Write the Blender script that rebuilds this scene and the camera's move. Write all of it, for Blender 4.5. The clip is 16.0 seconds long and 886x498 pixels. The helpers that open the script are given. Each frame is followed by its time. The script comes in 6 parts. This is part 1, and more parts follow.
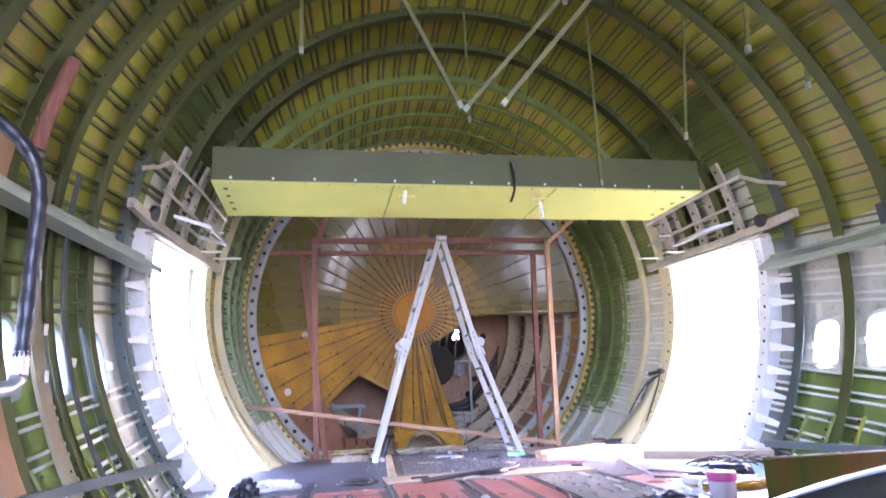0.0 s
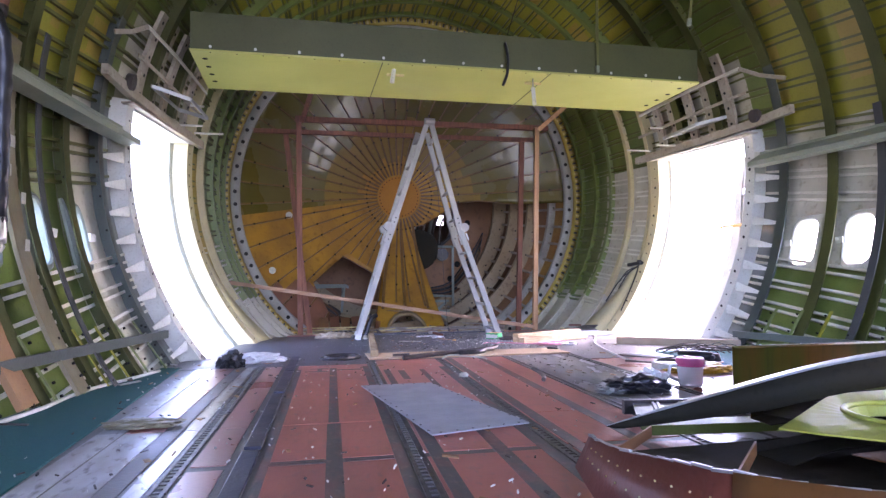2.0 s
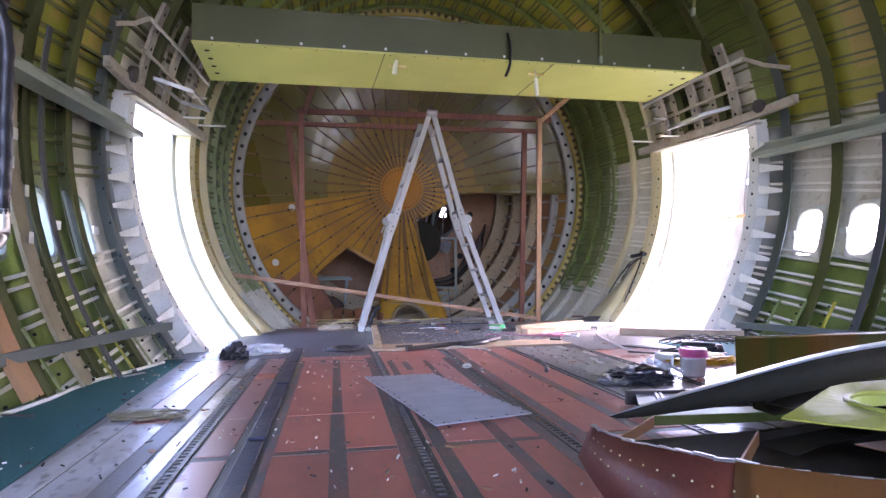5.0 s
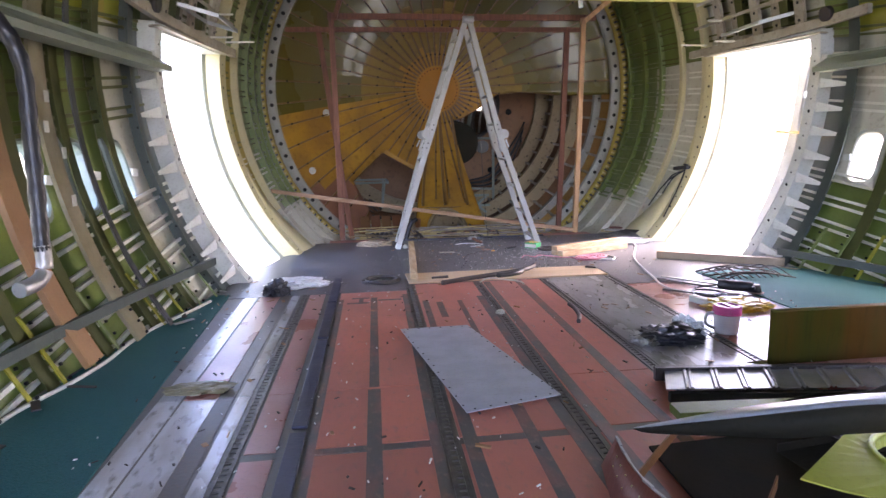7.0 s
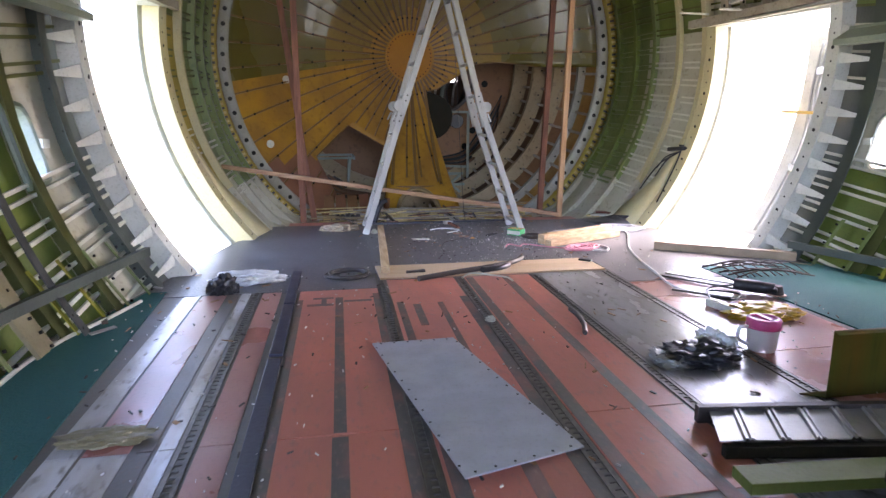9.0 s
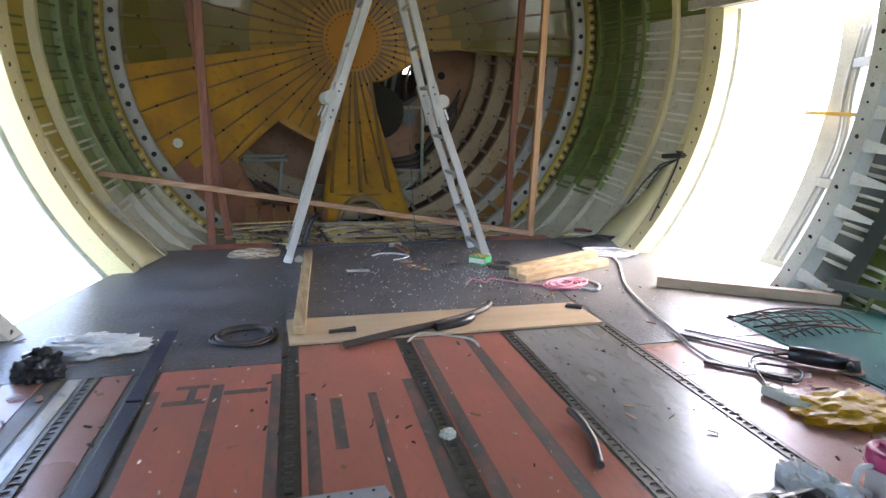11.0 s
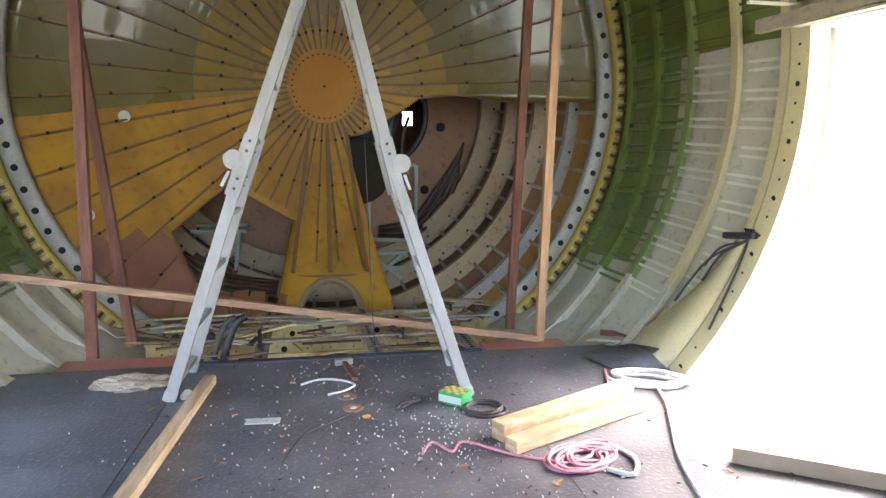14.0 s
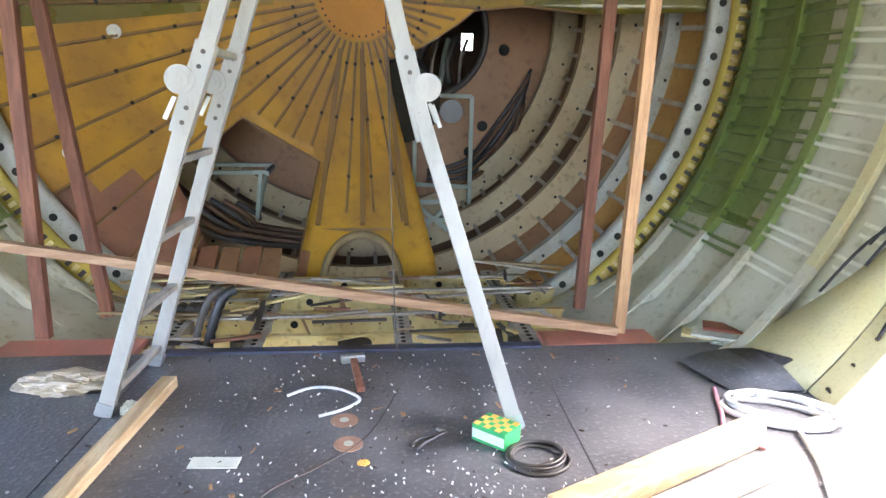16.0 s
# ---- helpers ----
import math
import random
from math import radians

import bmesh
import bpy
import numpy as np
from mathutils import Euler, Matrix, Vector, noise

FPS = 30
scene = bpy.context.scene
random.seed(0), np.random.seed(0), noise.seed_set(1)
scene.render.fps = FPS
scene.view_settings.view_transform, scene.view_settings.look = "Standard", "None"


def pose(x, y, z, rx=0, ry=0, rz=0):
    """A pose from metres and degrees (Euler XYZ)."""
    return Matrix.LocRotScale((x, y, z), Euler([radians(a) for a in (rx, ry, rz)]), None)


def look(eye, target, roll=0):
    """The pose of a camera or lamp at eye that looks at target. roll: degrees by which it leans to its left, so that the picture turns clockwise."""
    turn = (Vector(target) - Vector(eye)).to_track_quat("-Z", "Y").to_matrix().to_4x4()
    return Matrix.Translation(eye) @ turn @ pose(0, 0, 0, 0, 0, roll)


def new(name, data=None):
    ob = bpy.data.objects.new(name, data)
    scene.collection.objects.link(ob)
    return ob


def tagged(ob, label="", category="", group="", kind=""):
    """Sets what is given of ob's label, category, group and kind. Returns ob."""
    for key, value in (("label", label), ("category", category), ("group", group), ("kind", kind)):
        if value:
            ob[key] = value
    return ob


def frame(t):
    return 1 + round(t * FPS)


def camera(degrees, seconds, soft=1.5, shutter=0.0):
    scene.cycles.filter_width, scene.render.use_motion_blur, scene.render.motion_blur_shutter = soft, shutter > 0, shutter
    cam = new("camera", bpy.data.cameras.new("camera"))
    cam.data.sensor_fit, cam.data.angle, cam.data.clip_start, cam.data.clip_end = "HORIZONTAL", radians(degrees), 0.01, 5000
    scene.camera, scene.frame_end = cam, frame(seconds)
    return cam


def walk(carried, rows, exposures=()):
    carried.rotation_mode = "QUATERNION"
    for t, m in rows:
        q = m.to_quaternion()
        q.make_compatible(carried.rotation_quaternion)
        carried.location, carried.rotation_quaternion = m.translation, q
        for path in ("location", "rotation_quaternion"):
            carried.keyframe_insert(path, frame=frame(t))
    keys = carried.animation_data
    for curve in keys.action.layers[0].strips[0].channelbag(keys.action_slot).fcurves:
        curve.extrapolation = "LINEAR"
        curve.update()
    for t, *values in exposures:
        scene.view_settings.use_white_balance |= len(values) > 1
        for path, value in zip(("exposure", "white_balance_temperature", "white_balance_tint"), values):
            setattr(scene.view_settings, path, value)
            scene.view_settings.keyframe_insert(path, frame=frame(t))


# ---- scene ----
cam = camera(69.1, 16.0, soft=1.4, shutter=0.4)
PATH = [
    (0, look((-1.379, 0.83, 0.599), (-1.002, 2.743, 1.046), -2.4)),
    (0.5, look((-1.384, 0.855, 0.59), (-0.973, 2.794, 0.852), -1.4)),
    (1, look((-1.384, 0.871, 0.589), (-0.96, 2.823, 0.688), -0.4)),
    (1.5, look((-1.385, 0.872, 0.59), (-0.959, 2.824, 0.682), -0.3)),
    (2, look((-1.382, 0.871, 0.589), (-0.958, 2.823, 0.687), -0.4)),
    (2.5, look((-1.383, 0.868, 0.591), (-0.959, 2.82, 0.688), -0.4)),
    (3, look((-1.38, 0.868, 0.589), (-0.951, 2.82, 0.688), -0.4)),
    (5.5, look((-1.381, 0.874, 0.585), (-0.979, 2.832, 0.654), -0.7)),
    (6, look((-1.389, 0.907, 0.587), (-1.016, 2.872, 0.628), -0.8)),
    (6.5, look((-1.363, 0.974, 0.78), (-0.99, 2.919, 0.504), -1.8)),
    (7, look((-1.341, 0.903, 1.057), (-1.053, 2.855, 0.734), -0.9)),
    (7.5, look((-1.317, 0.875, 1.126), (-1.087, 2.813, 0.69), -0.6)),
    (8, look((-1.319, 1.154, 1.08), (-0.985, 3.1, 0.759), -0.1)),
    (8.5, look((-1.366, 1.383, 1.053), (-0.889, 3.289, 0.677), 0.3)),
    (8.7, look((-1.354, 1.45, 1.052), (-0.966, 3.37, 0.65), 0.4)),
    (10.8, look((-1.02, 2.742, 1.05), (-0.485, 4.633, 0.675), 0.1)),
    (11, look((-0.976, 2.826, 1.052), (-0.453, 4.712, 0.643), 1.2)),
    (11.5, look((-0.852, 3.08, 1.059), (-0.271, 4.956, 0.68), 1.4)),
    (12, look((-0.72, 3.35, 1.074), (-0.02, 5.18, 0.67), -1.2)),
    (12.5, look((-0.522, 3.566, 1.083), (0.075, 5.449, 0.771), 2.0)),
    (13, look((-0.39, 3.7, 1.099), (0.132, 5.589, 0.7), 1.1)),
    (13.5, look((-0.277, 4.037, 1.122), (0.162, 5.971, 0.865), 2.5)),
    (14, look((-0.208, 4.222, 1.144), (0.216, 6.159, 0.883), 0.7)),
    (14.5, look((-0.062, 4.418, 1.136), (0.192, 6.384, 0.872), 1.5)),
    (15, look((0.002, 4.619, 1.112), (0.231, 6.556, 0.668), 1.4)),
    (15.5, look((0.036, 4.978, 1.122), (0.283, 6.922, 0.725), 3.1)),
    (16, look((0.092, 5.216, 1.114), (0.309, 7.151, 0.656), 1.2)),
]
walk(cam, PATH, exposures=[(0.0, 5.65, 5550, 46), (0.5, 5.2, 5600, 45), (1.0, 4.75, 5700, 44), (6.0, 4.75, 5850, 42), (7.0, 4.55, 6300, 36), (8.5, 4.5, 6300, 33), (11.0, 4.3, 6400, 20), (12.5, 4.3, 6400, 20), (13.5, 4.7, 6400, 21), (14.5, 5.3, 6300, 22), (16.0, 5.55, 6300, 20)])

# ---- light ----
world = bpy.data.worlds.new("sky")
world.use_nodes = True
scene.world = world
wn, wl = world.node_tree.nodes, world.node_tree.links
sky = wn.new("ShaderNodeTexSky")
sky.sky_type, sky.sun_disc = "NISHITA", False
sky.sun_elevation, sky.sun_rotation = radians(48), radians(70)
sky.dust_density = 3.0
wl.new(sky.outputs[0], wn["Background"].inputs[0])
wn["Background"].inputs[1].default_value = 0.15
sun = new("sun", bpy.data.lights.new("sun", "SUN"))
sun.data.energy, sun.data.angle, sun.data.color = 0.7, radians(25), (1.0, 0.96, 0.9)
sun.matrix_basis = look((20.0, 7.0, 24.0), (0.0, 6.0, 0.0))


# ---- materials ----
def material(name, base, other=None, rough=0.6, metal=0.0, scale=6.0, mix=0.5, dirt=None, dirt_amount=0.3, bump=0.15, fine=60.0, stretch=(1, 1, 1), spread=0.0, coat=0.0, lo=0.35, hi=0.65, spec=0.5):
    m = bpy.data.materials.new(name)
    m.use_nodes = True
    n, l = m.node_tree.nodes, m.node_tree.links
    b = n["Principled BSDF"]
    co = n.new("ShaderNodeTexCoord")
    mp = n.new("ShaderNodeMapping")
    mp.inputs["Scale"].default_value = stretch
    l.new(co.outputs["Object"], mp.inputs[0])
    big = n.new("ShaderNodeTexNoise")
    big.inputs["Scale"].default_value, big.inputs["Detail"].default_value = scale, 6.0
    l.new(mp.outputs[0], big.inputs["Vector"])
    small = n.new("ShaderNodeTexNoise")
    small.inputs["Scale"].default_value, small.inputs["Detail"].default_value = fine, 4.0
    l.new(mp.outputs[0], small.inputs["Vector"])
    ramp = n.new("ShaderNodeMapRange")
    ramp.inputs[1].default_value, ramp.inputs[2].default_value, ramp.inputs[4].default_value = lo, hi, mix
    l.new(big.outputs[0], ramp.inputs[0])
    mx = n.new("ShaderNodeMix")
    mx.data_type = "RGBA"
    mx.inputs[6].default_value = (*base, 1)
    mx.inputs[7].default_value = (*(other or tuple(c * 0.6 for c in base)), 1)
    l.new(ramp.outputs[0], mx.inputs[0])
    r2 = n.new("ShaderNodeMapRange")
    r2.inputs[1].default_value, r2.inputs[2].default_value, r2.inputs[4].default_value = 0.55, 0.75, dirt_amount
    l.new(small.outputs[0], r2.inputs[0])
    m2 = n.new("ShaderNodeMix")
    m2.data_type = "RGBA"
    l.new(mx.outputs[2], m2.inputs[6])
    m2.inputs[7].default_value = (*(dirt or tuple(c * 0.35 for c in base)), 1)
    l.new(r2.outputs[0], m2.inputs[0])
    last = m2.outputs[2]
    if spread:
        info = n.new("ShaderNodeObjectInfo")
        hsv = n.new("ShaderNodeHueSaturation")
        mr = n.new("ShaderNodeMapRange")
        mr.inputs[3].default_value, mr.inputs[4].default_value = 1 - spread, 1 + spread
        l.new(info.outputs["Random"], mr.inputs[0])
        l.new(mr.outputs[0], hsv.inputs["Value"])
        l.new(last, hsv.inputs["Color"])
        last = hsv.outputs[0]
    l.new(last, b.inputs["Base Color"])
    rr = n.new("ShaderNodeMapRange")
    rr.inputs[3].default_value, rr.inputs[4].default_value = max(0.02, rough - 0.15), min(1.0, rough + 0.15)
    l.new(big.outputs[0], rr.inputs[0])
    l.new(rr.outputs[0], b.inputs["Roughness"])
    b.inputs["Metallic"].default_value = metal
    b.inputs["Coat Weight"].default_value = coat
    b.inputs["Specular IOR Level"].default_value = spec
    bp = n.new("ShaderNodeBump")
    bp.inputs["Strength"].default_value, bp.inputs["Distance"].default_value = bump, 0.01
    l.new(small.outputs[0], bp.inputs["Height"])
    l.new(bp.outputs[0], b.inputs["Normal"])
    return m


def glassy(name, color, rough=0.1, trans=1.0):
    m = bpy.data.materials.new(name)
    m.use_nodes = True
    b = m.node_tree.nodes["Principled BSDF"]
    b.inputs["Base Color"].default_value = (*color, 1)
    b.inputs["Roughness"].default_value = rough
    b.inputs["Transmission Weight"].default_value = trans
    return m


M_GREEN = material("primer_green", (0.17, 0.22, 0.045), (0.09, 0.13, 0.035), 0.35, scale=3.5, dirt=(0.05, 0.06, 0.02))
M_LIME = material("primer_lime", (0.36, 0.335, 0.025), (0.22, 0.20, 0.02), 0.45, scale=2.0, dirt=(0.08, 0.075, 0.015))
M_YELLOW = material("primer_yellow", (0.42, 0.30, 0.05), (0.30, 0.26, 0.05), 0.5, scale=3.0, dirt=(0.1, 0.07, 0.02))
M_SKINWHITE = material("skin_pale", (0.56, 0.54, 0.44), (0.40, 0.37, 0.23), 0.42, scale=2.5, dirt=(0.2, 0.16, 0.08), dirt_amount=0.5, fine=18.0)
M_FRAME = material("frame_green", (0.075, 0.085, 0.02), (0.045, 0.052, 0.015), 0.5, scale=3.0, dirt=(0.02, 0.025, 0.01), spec=0.3)
M_FRAMEGREY = material("frame_grey", (0.30, 0.34, 0.30), (0.16, 0.22, 0.15), 0.5, scale=3.0)
# stringer green painted dark so the rails read as shadow lines on the skin
M_STRINGER = material("stringer_shade_green", (0.14, 0.145, 0.035), (0.08, 0.085, 0.025), 0.45, scale=5.0)
M_STRINGERW = material("stringer_pale", (0.74, 0.72, 0.62), (0.55, 0.52, 0.38), 0.4, scale=5.0)
M_HOLE = material("hole_dark", (0.012, 0.012, 0.01), rough=0.9)
M_WHITE = material("white_primer", (0.66, 0.66, 0.6), (0.48, 0.48, 0.4), 0.45, scale=6.0, dirt=(0.15, 0.13, 0.08))
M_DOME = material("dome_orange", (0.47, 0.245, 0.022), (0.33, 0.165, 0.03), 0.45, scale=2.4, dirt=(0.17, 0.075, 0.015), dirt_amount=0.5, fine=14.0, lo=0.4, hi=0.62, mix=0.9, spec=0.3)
M_HUB = material("hub_orange", (0.50, 0.21, 0.012), (0.42, 0.17, 0.014), 0.45, scale=4.0, spec=0.25)
M_RUSTPANEL = material("rust_panel", (0.27, 0.115, 0.06), (0.17, 0.08, 0.05), 0.5, scale=4.0, dirt=(0.08, 0.04, 0.03))
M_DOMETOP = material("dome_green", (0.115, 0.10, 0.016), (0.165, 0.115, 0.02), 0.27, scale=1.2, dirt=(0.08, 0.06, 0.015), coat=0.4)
M_DOMEMID = material("dome_mid_tone", (0.27, 0.165, 0.02), (0.20, 0.13, 0.022), 0.36, scale=1.8, dirt=(0.12, 0.06, 0.015), dirt_amount=0.5, fine=14.0, spec=0.4)
M_DOMERIB = material("dome_rib", (0.17, 0.085, 0.02), (0.25, 0.13, 0.03), 0.45, scale=4.0)
# rust brown, darkened to stand for the dim depth of the tail
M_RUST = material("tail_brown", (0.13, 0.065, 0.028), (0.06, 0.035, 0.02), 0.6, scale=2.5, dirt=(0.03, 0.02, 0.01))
M_TAILFRAME = material("tail_frame", (0.30, 0.22, 0.11), (0.16, 0.11, 0.055), 0.5, scale=4.0)
M_RED = material("floor_red", (0.56, 0.19, 0.13), (0.46, 0.175, 0.125), 0.34, scale=3.2, dirt=(0.30, 0.17, 0.13), dirt_amount=0.6, bump=0.12, fine=38.0, stretch=(1.0, 0.4, 1.0), spread=0.08, lo=0.42, hi=0.6, mix=0.9)
M_PINK = material("floor_pink", (0.46, 0.19, 0.15), (0.52, 0.38, 0.34), 0.3, scale=2.0, dirt=(0.15, 0.1, 0.09), bump=0.05, spread=0.08)
M_GREYSTRIP = material("floor_bare_strip", (0.125, 0.118, 0.10), (0.19, 0.155, 0.12), 0.45, scale=6.0, dirt=(0.2, 0.12, 0.08), dirt_amount=0.5)
M_GREYPANEL = material("floor_grey", (0.33, 0.32, 0.30), (0.20, 0.18, 0.165), 0.26, scale=4.0, dirt=(0.09, 0.07, 0.05), dirt_amount=0.8, bump=0.08, fine=30.0, stretch=(1.0, 0.35, 1.0), lo=0.42, hi=0.58, mix=0.9)
M_PALEPANEL = material("floor_pale", (0.62, 0.62, 0.62), (0.42, 0.38, 0.33), 0.22, scale=4.5, dirt=(0.16, 0.13, 0.1), dirt_amount=0.8, bump=0.06, fine=28.0, stretch=(1.0, 0.35, 1.0), spread=0.1, lo=0.42, hi=0.58, mix=0.9)
M_TEAL = material("floor_teal", (0.03, 0.135, 0.13), (0.05, 0.16, 0.145), 0.7, scale=5.0, dirt=(0.03, 0.06, 0.05), dirt_amount=0.5, bump=0.5, fine=120, spec=0.2)
M_RUBBER = material("rubber_mat", (0.085, 0.085, 0.09), (0.15, 0.147, 0.15), 0.38, scale=3.4, dirt=(0.26, 0.255, 0.25), dirt_amount=0.7, bump=0.35, fine=55, lo=0.42, hi=0.6, mix=0.8)
M_TRACK = material("seat_track_metal", (0.16, 0.15, 0.13), (0.07, 0.065, 0.06), 0.45, metal=0.6, scale=25.0)
M_ALU = material("aluminium", (0.46, 0.46, 0.44), (0.32, 0.32, 0.30), 0.42, metal=0.75, scale=8.0, dirt=(0.25, 0.24, 0.22), bump=0.05)
M_LADDER = material("ladder_metal", (0.37, 0.355, 0.325), (0.28, 0.27, 0.245), 0.5, metal=0.3, scale=14.0, dirt=(0.2, 0.18, 0.15), dirt_amount=0.3, bump=0.06, stretch=(1, 1, 0.25))
M_PLATE = material("plate_grey", (0.52, 0.55, 0.60), (0.40, 0.43, 0.47), 0.35, metal=0.3, scale=9.0, dirt=(0.25, 0.25, 0.25), bump=0.05)
M_PINE = material("pine", (0.52, 0.38, 0.22), (0.36, 0.23, 0.11), 0.6, scale=4.0, dirt=(0.25, 0.15, 0.08), dirt_amount=0.6, stretch=(9, 0.8, 9), fine=24, lo=0.4, hi=0.6, mix=0.8)
M_PLY = material("plywood", (0.62, 0.46, 0.29), (0.52, 0.37, 0.22), 0.55, scale=2.0, dirt=(0.33, 0.23, 0.14), stretch=(1, 7, 7), fine=25)
M_POSTRED = material("post_red", (0.24, 0.10, 0.06), (0.15, 0.065, 0.045), 0.65, scale=5.0, dirt=(0.08, 0.04, 0.03), dirt_amount=0.5, stretch=(9, 9, 0.8), fine=26, lo=0.4, hi=0.6, mix=0.8, spec=0.25)
M_POSTPINE = material("post_pine", (0.47, 0.27, 0.13), (0.33, 0.17, 0.08), 0.6, scale=5.0, dirt=(0.2, 0.1, 0.05), dirt_amount=0.5, stretch=(9, 9, 0.8), fine=26, lo=0.4, hi=0.6, mix=0.8)
M_PLANK = material("plank_pine", (0.42, 0.25, 0.14), (0.28, 0.15, 0.08), 0.62, scale=5.0, dirt=(0.17, 0.09, 0.05), dirt_amount=0.6, stretch=(0.8, 9, 9), fine=26, lo=0.4, hi=0.6, mix=0.85)
M_BEAMFACE = material("beam_green", (0.085, 0.095, 0.03), (0.06, 0.068, 0.025), 0.5, scale=2.0, dirt=(0.04, 0.04, 0.015))
M_BEAMUNDER = material("beam_lime", (0.52, 0.52, 0.13), (0.46, 0.47, 0.13), 0.4, scale=2.0, dirt=(0.3, 0.3, 0.1), bump=0.05)
M_RAIL = material("rail_grey", (0.30, 0.33, 0.25), (0.22, 0.26, 0.17), 0.45, scale=4.0)
M_GRASS = material("grass", (0.42, 0.40, 0.34), (0.16, 0.22, 0.06), 0.9, scale=0.5, fine=8, bump=0.6, mix=0.8)
M_STEEL = material("dark_steel", (0.07, 0.065, 0.06), (0.12, 0.09, 0.07), 0.5, metal=0.5, scale=15)
M_BLACK = material("black_plastic", (0.015, 0.015, 0.017), (0.03, 0.03, 0.032), 0.35, scale=10)
M_NAVY = material("navy_strip", (0.035, 0.04, 0.065), (0.05, 0.055, 0.085), 0.4, scale=10)

M_AFT = material("primer_aft", (0.17, 0.23, 0.065), (0.29, 0.31, 0.15), 0.42, scale=2.2, dirt=(0.06, 0.08, 0.03), dirt_amount=0.5, fine=22.0)
M_SLATE = material("frame_slate", (0.05, 0.065, 0.055), (0.09, 0.11, 0.08), 0.45, scale=3.0)
M_TAPE = material("tape_residue", (0.115, 0.105, 0.09), (0.25, 0.13, 0.10), 0.5, scale=9.0, dirt=(0.3, 0.2, 0.16), dirt_amount=0.6, fine=45.0, stretch=(1.0, 0.5, 1.0), lo=0.46, hi=0.64, mix=0.85)
M_TAILSKIN = material("tail_orange_skin", (0.42, 0.24, 0.06), (0.30, 0.14, 0.05), 0.5, scale=3.0, dirt=(0.12, 0.06, 0.03), dirt_amount=0.5, fine=20.0)
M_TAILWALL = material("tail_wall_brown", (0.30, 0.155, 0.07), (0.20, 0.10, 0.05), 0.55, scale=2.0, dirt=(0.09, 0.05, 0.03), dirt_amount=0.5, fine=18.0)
M_TAILRING = material("tail_ring_cream", (0.36, 0.29, 0.17), (0.27, 0.17, 0.08), 0.55, scale=1.6, dirt=(0.1, 0.06, 0.03), dirt_amount=0.6, fine=22.0)
M_CREAM = material("cream_primer", (0.62, 0.54, 0.28), (0.5, 0.46, 0.3), 0.45, scale=4.0, dirt=(0.2, 0.15, 0.07))
M_SILL = material("beam_yellow", (0.66, 0.55, 0.25), (0.45, 0.30, 0.10), 0.5, scale=4.0, dirt=(0.16, 0.08, 0.035), dirt_amount=0.7, fine=24.0, lo=0.42, hi=0.62, mix=0.9)
M_DIRTY = material("dirty_pale_metal", (0.42, 0.37, 0.28), (0.26, 0.20, 0.13), 0.5, scale=5.0, dirt=(0.1, 0.07, 0.04), dirt_amount=0.5, fine=30.0)
M_RIM = material("rim_grey", (0.36, 0.36, 0.32), (0.26, 0.24, 0.17), 0.5, scale=5.0, dirt=(0.12, 0.1, 0.06), dirt_amount=0.5)
M_RUSTYWHITE = material("corroded_white", (0.42, 0.39, 0.33), (0.2, 0.12, 0.07), 0.6, scale=9.0, dirt=(0.1, 0.06, 0.04), dirt_amount=0.7)
M_TAN = material("tan_wrap", (0.36, 0.20, 0.09), (0.26, 0.14, 0.07), 0.45, scale=4.0, dirt=(0.15, 0.09, 0.05))
M_TAN2 = material("silvery_film", (0.31, 0.275, 0.17), (0.16, 0.13, 0.065), 0.35, metal=0.15, scale=6.0, dirt=(0.08, 0.06, 0.03))
M_NAVY2 = material("slate_strip", (0.055, 0.06, 0.06), (0.08, 0.085, 0.08), 0.5, scale=6.0, spec=0.3)
M_CLEAR = glassy("cloudy_plastic", (0.86, 0.80, 0.78), 0.3, 0.35)
M_FILM = material("white_film", (0.75, 0.75, 0.74), (0.6, 0.6, 0.6), 0.3, scale=12, bump=0.3)
M_PINKLID = material("pink_plastic", (0.58, 0.06, 0.19), (0.50, 0.05, 0.16), 0.35, scale=12)
M_YELLOWBAG = material("yellow_plastic", (0.62, 0.36, 0.02), (0.5, 0.26, 0.02), 0.35, scale=14)
M_ROPE = material("white_rope", (0.66, 0.64, 0.62), (0.48, 0.46, 0.44), 0.8, scale=40, bump=0.8)
M_PINKROPE = material("pink_rope", (0.62, 0.22, 0.28), (0.66, 0.42, 0.44), 0.7, scale=30, bump=0.5)
M_GREENBOX = material("green_card", (0.03, 0.36, 0.10), (0.03, 0.3, 0.09), 0.5, scale=10)
M_ORANGE = material("orange_card", (0.75, 0.38, 0.08), (0.65, 0.3, 0.06), 0.5, scale=10)
M_CARD = material("pale_card", (0.62, 0.62, 0.52), (0.5, 0.5, 0.42), 0.7, scale=10)
M_CHIP = material("white_chip", (0.72, 0.72, 0.68), (0.5, 0.48, 0.42), 0.6, scale=10)
M_COPPER = material("rusty_disc", (0.42, 0.24, 0.16), (0.3, 0.16, 0.1), 0.5, scale=20)
M_OLIVE = material("olive_panel", (0.085, 0.085, 0.013), (0.17, 0.075, 0.014), 0.5, scale=2.4, dirt=(0.05, 0.045, 0.012), dirt_amount=0.5, bump=0.04, fine=14.0, stretch=(2.2, 2.2, 0.35), lo=0.42, hi=0.62, mix=0.9, spec=0.25)
M_PINE2 = material("sawn_pine", (0.55, 0.40, 0.23), (0.38, 0.25, 0.12), 0.65, scale=5.0, dirt=(0.24, 0.15, 0.08), dirt_amount=0.6, stretch=(1.2, 4, 9), fine=26, lo=0.4, hi=0.6, mix=0.8)
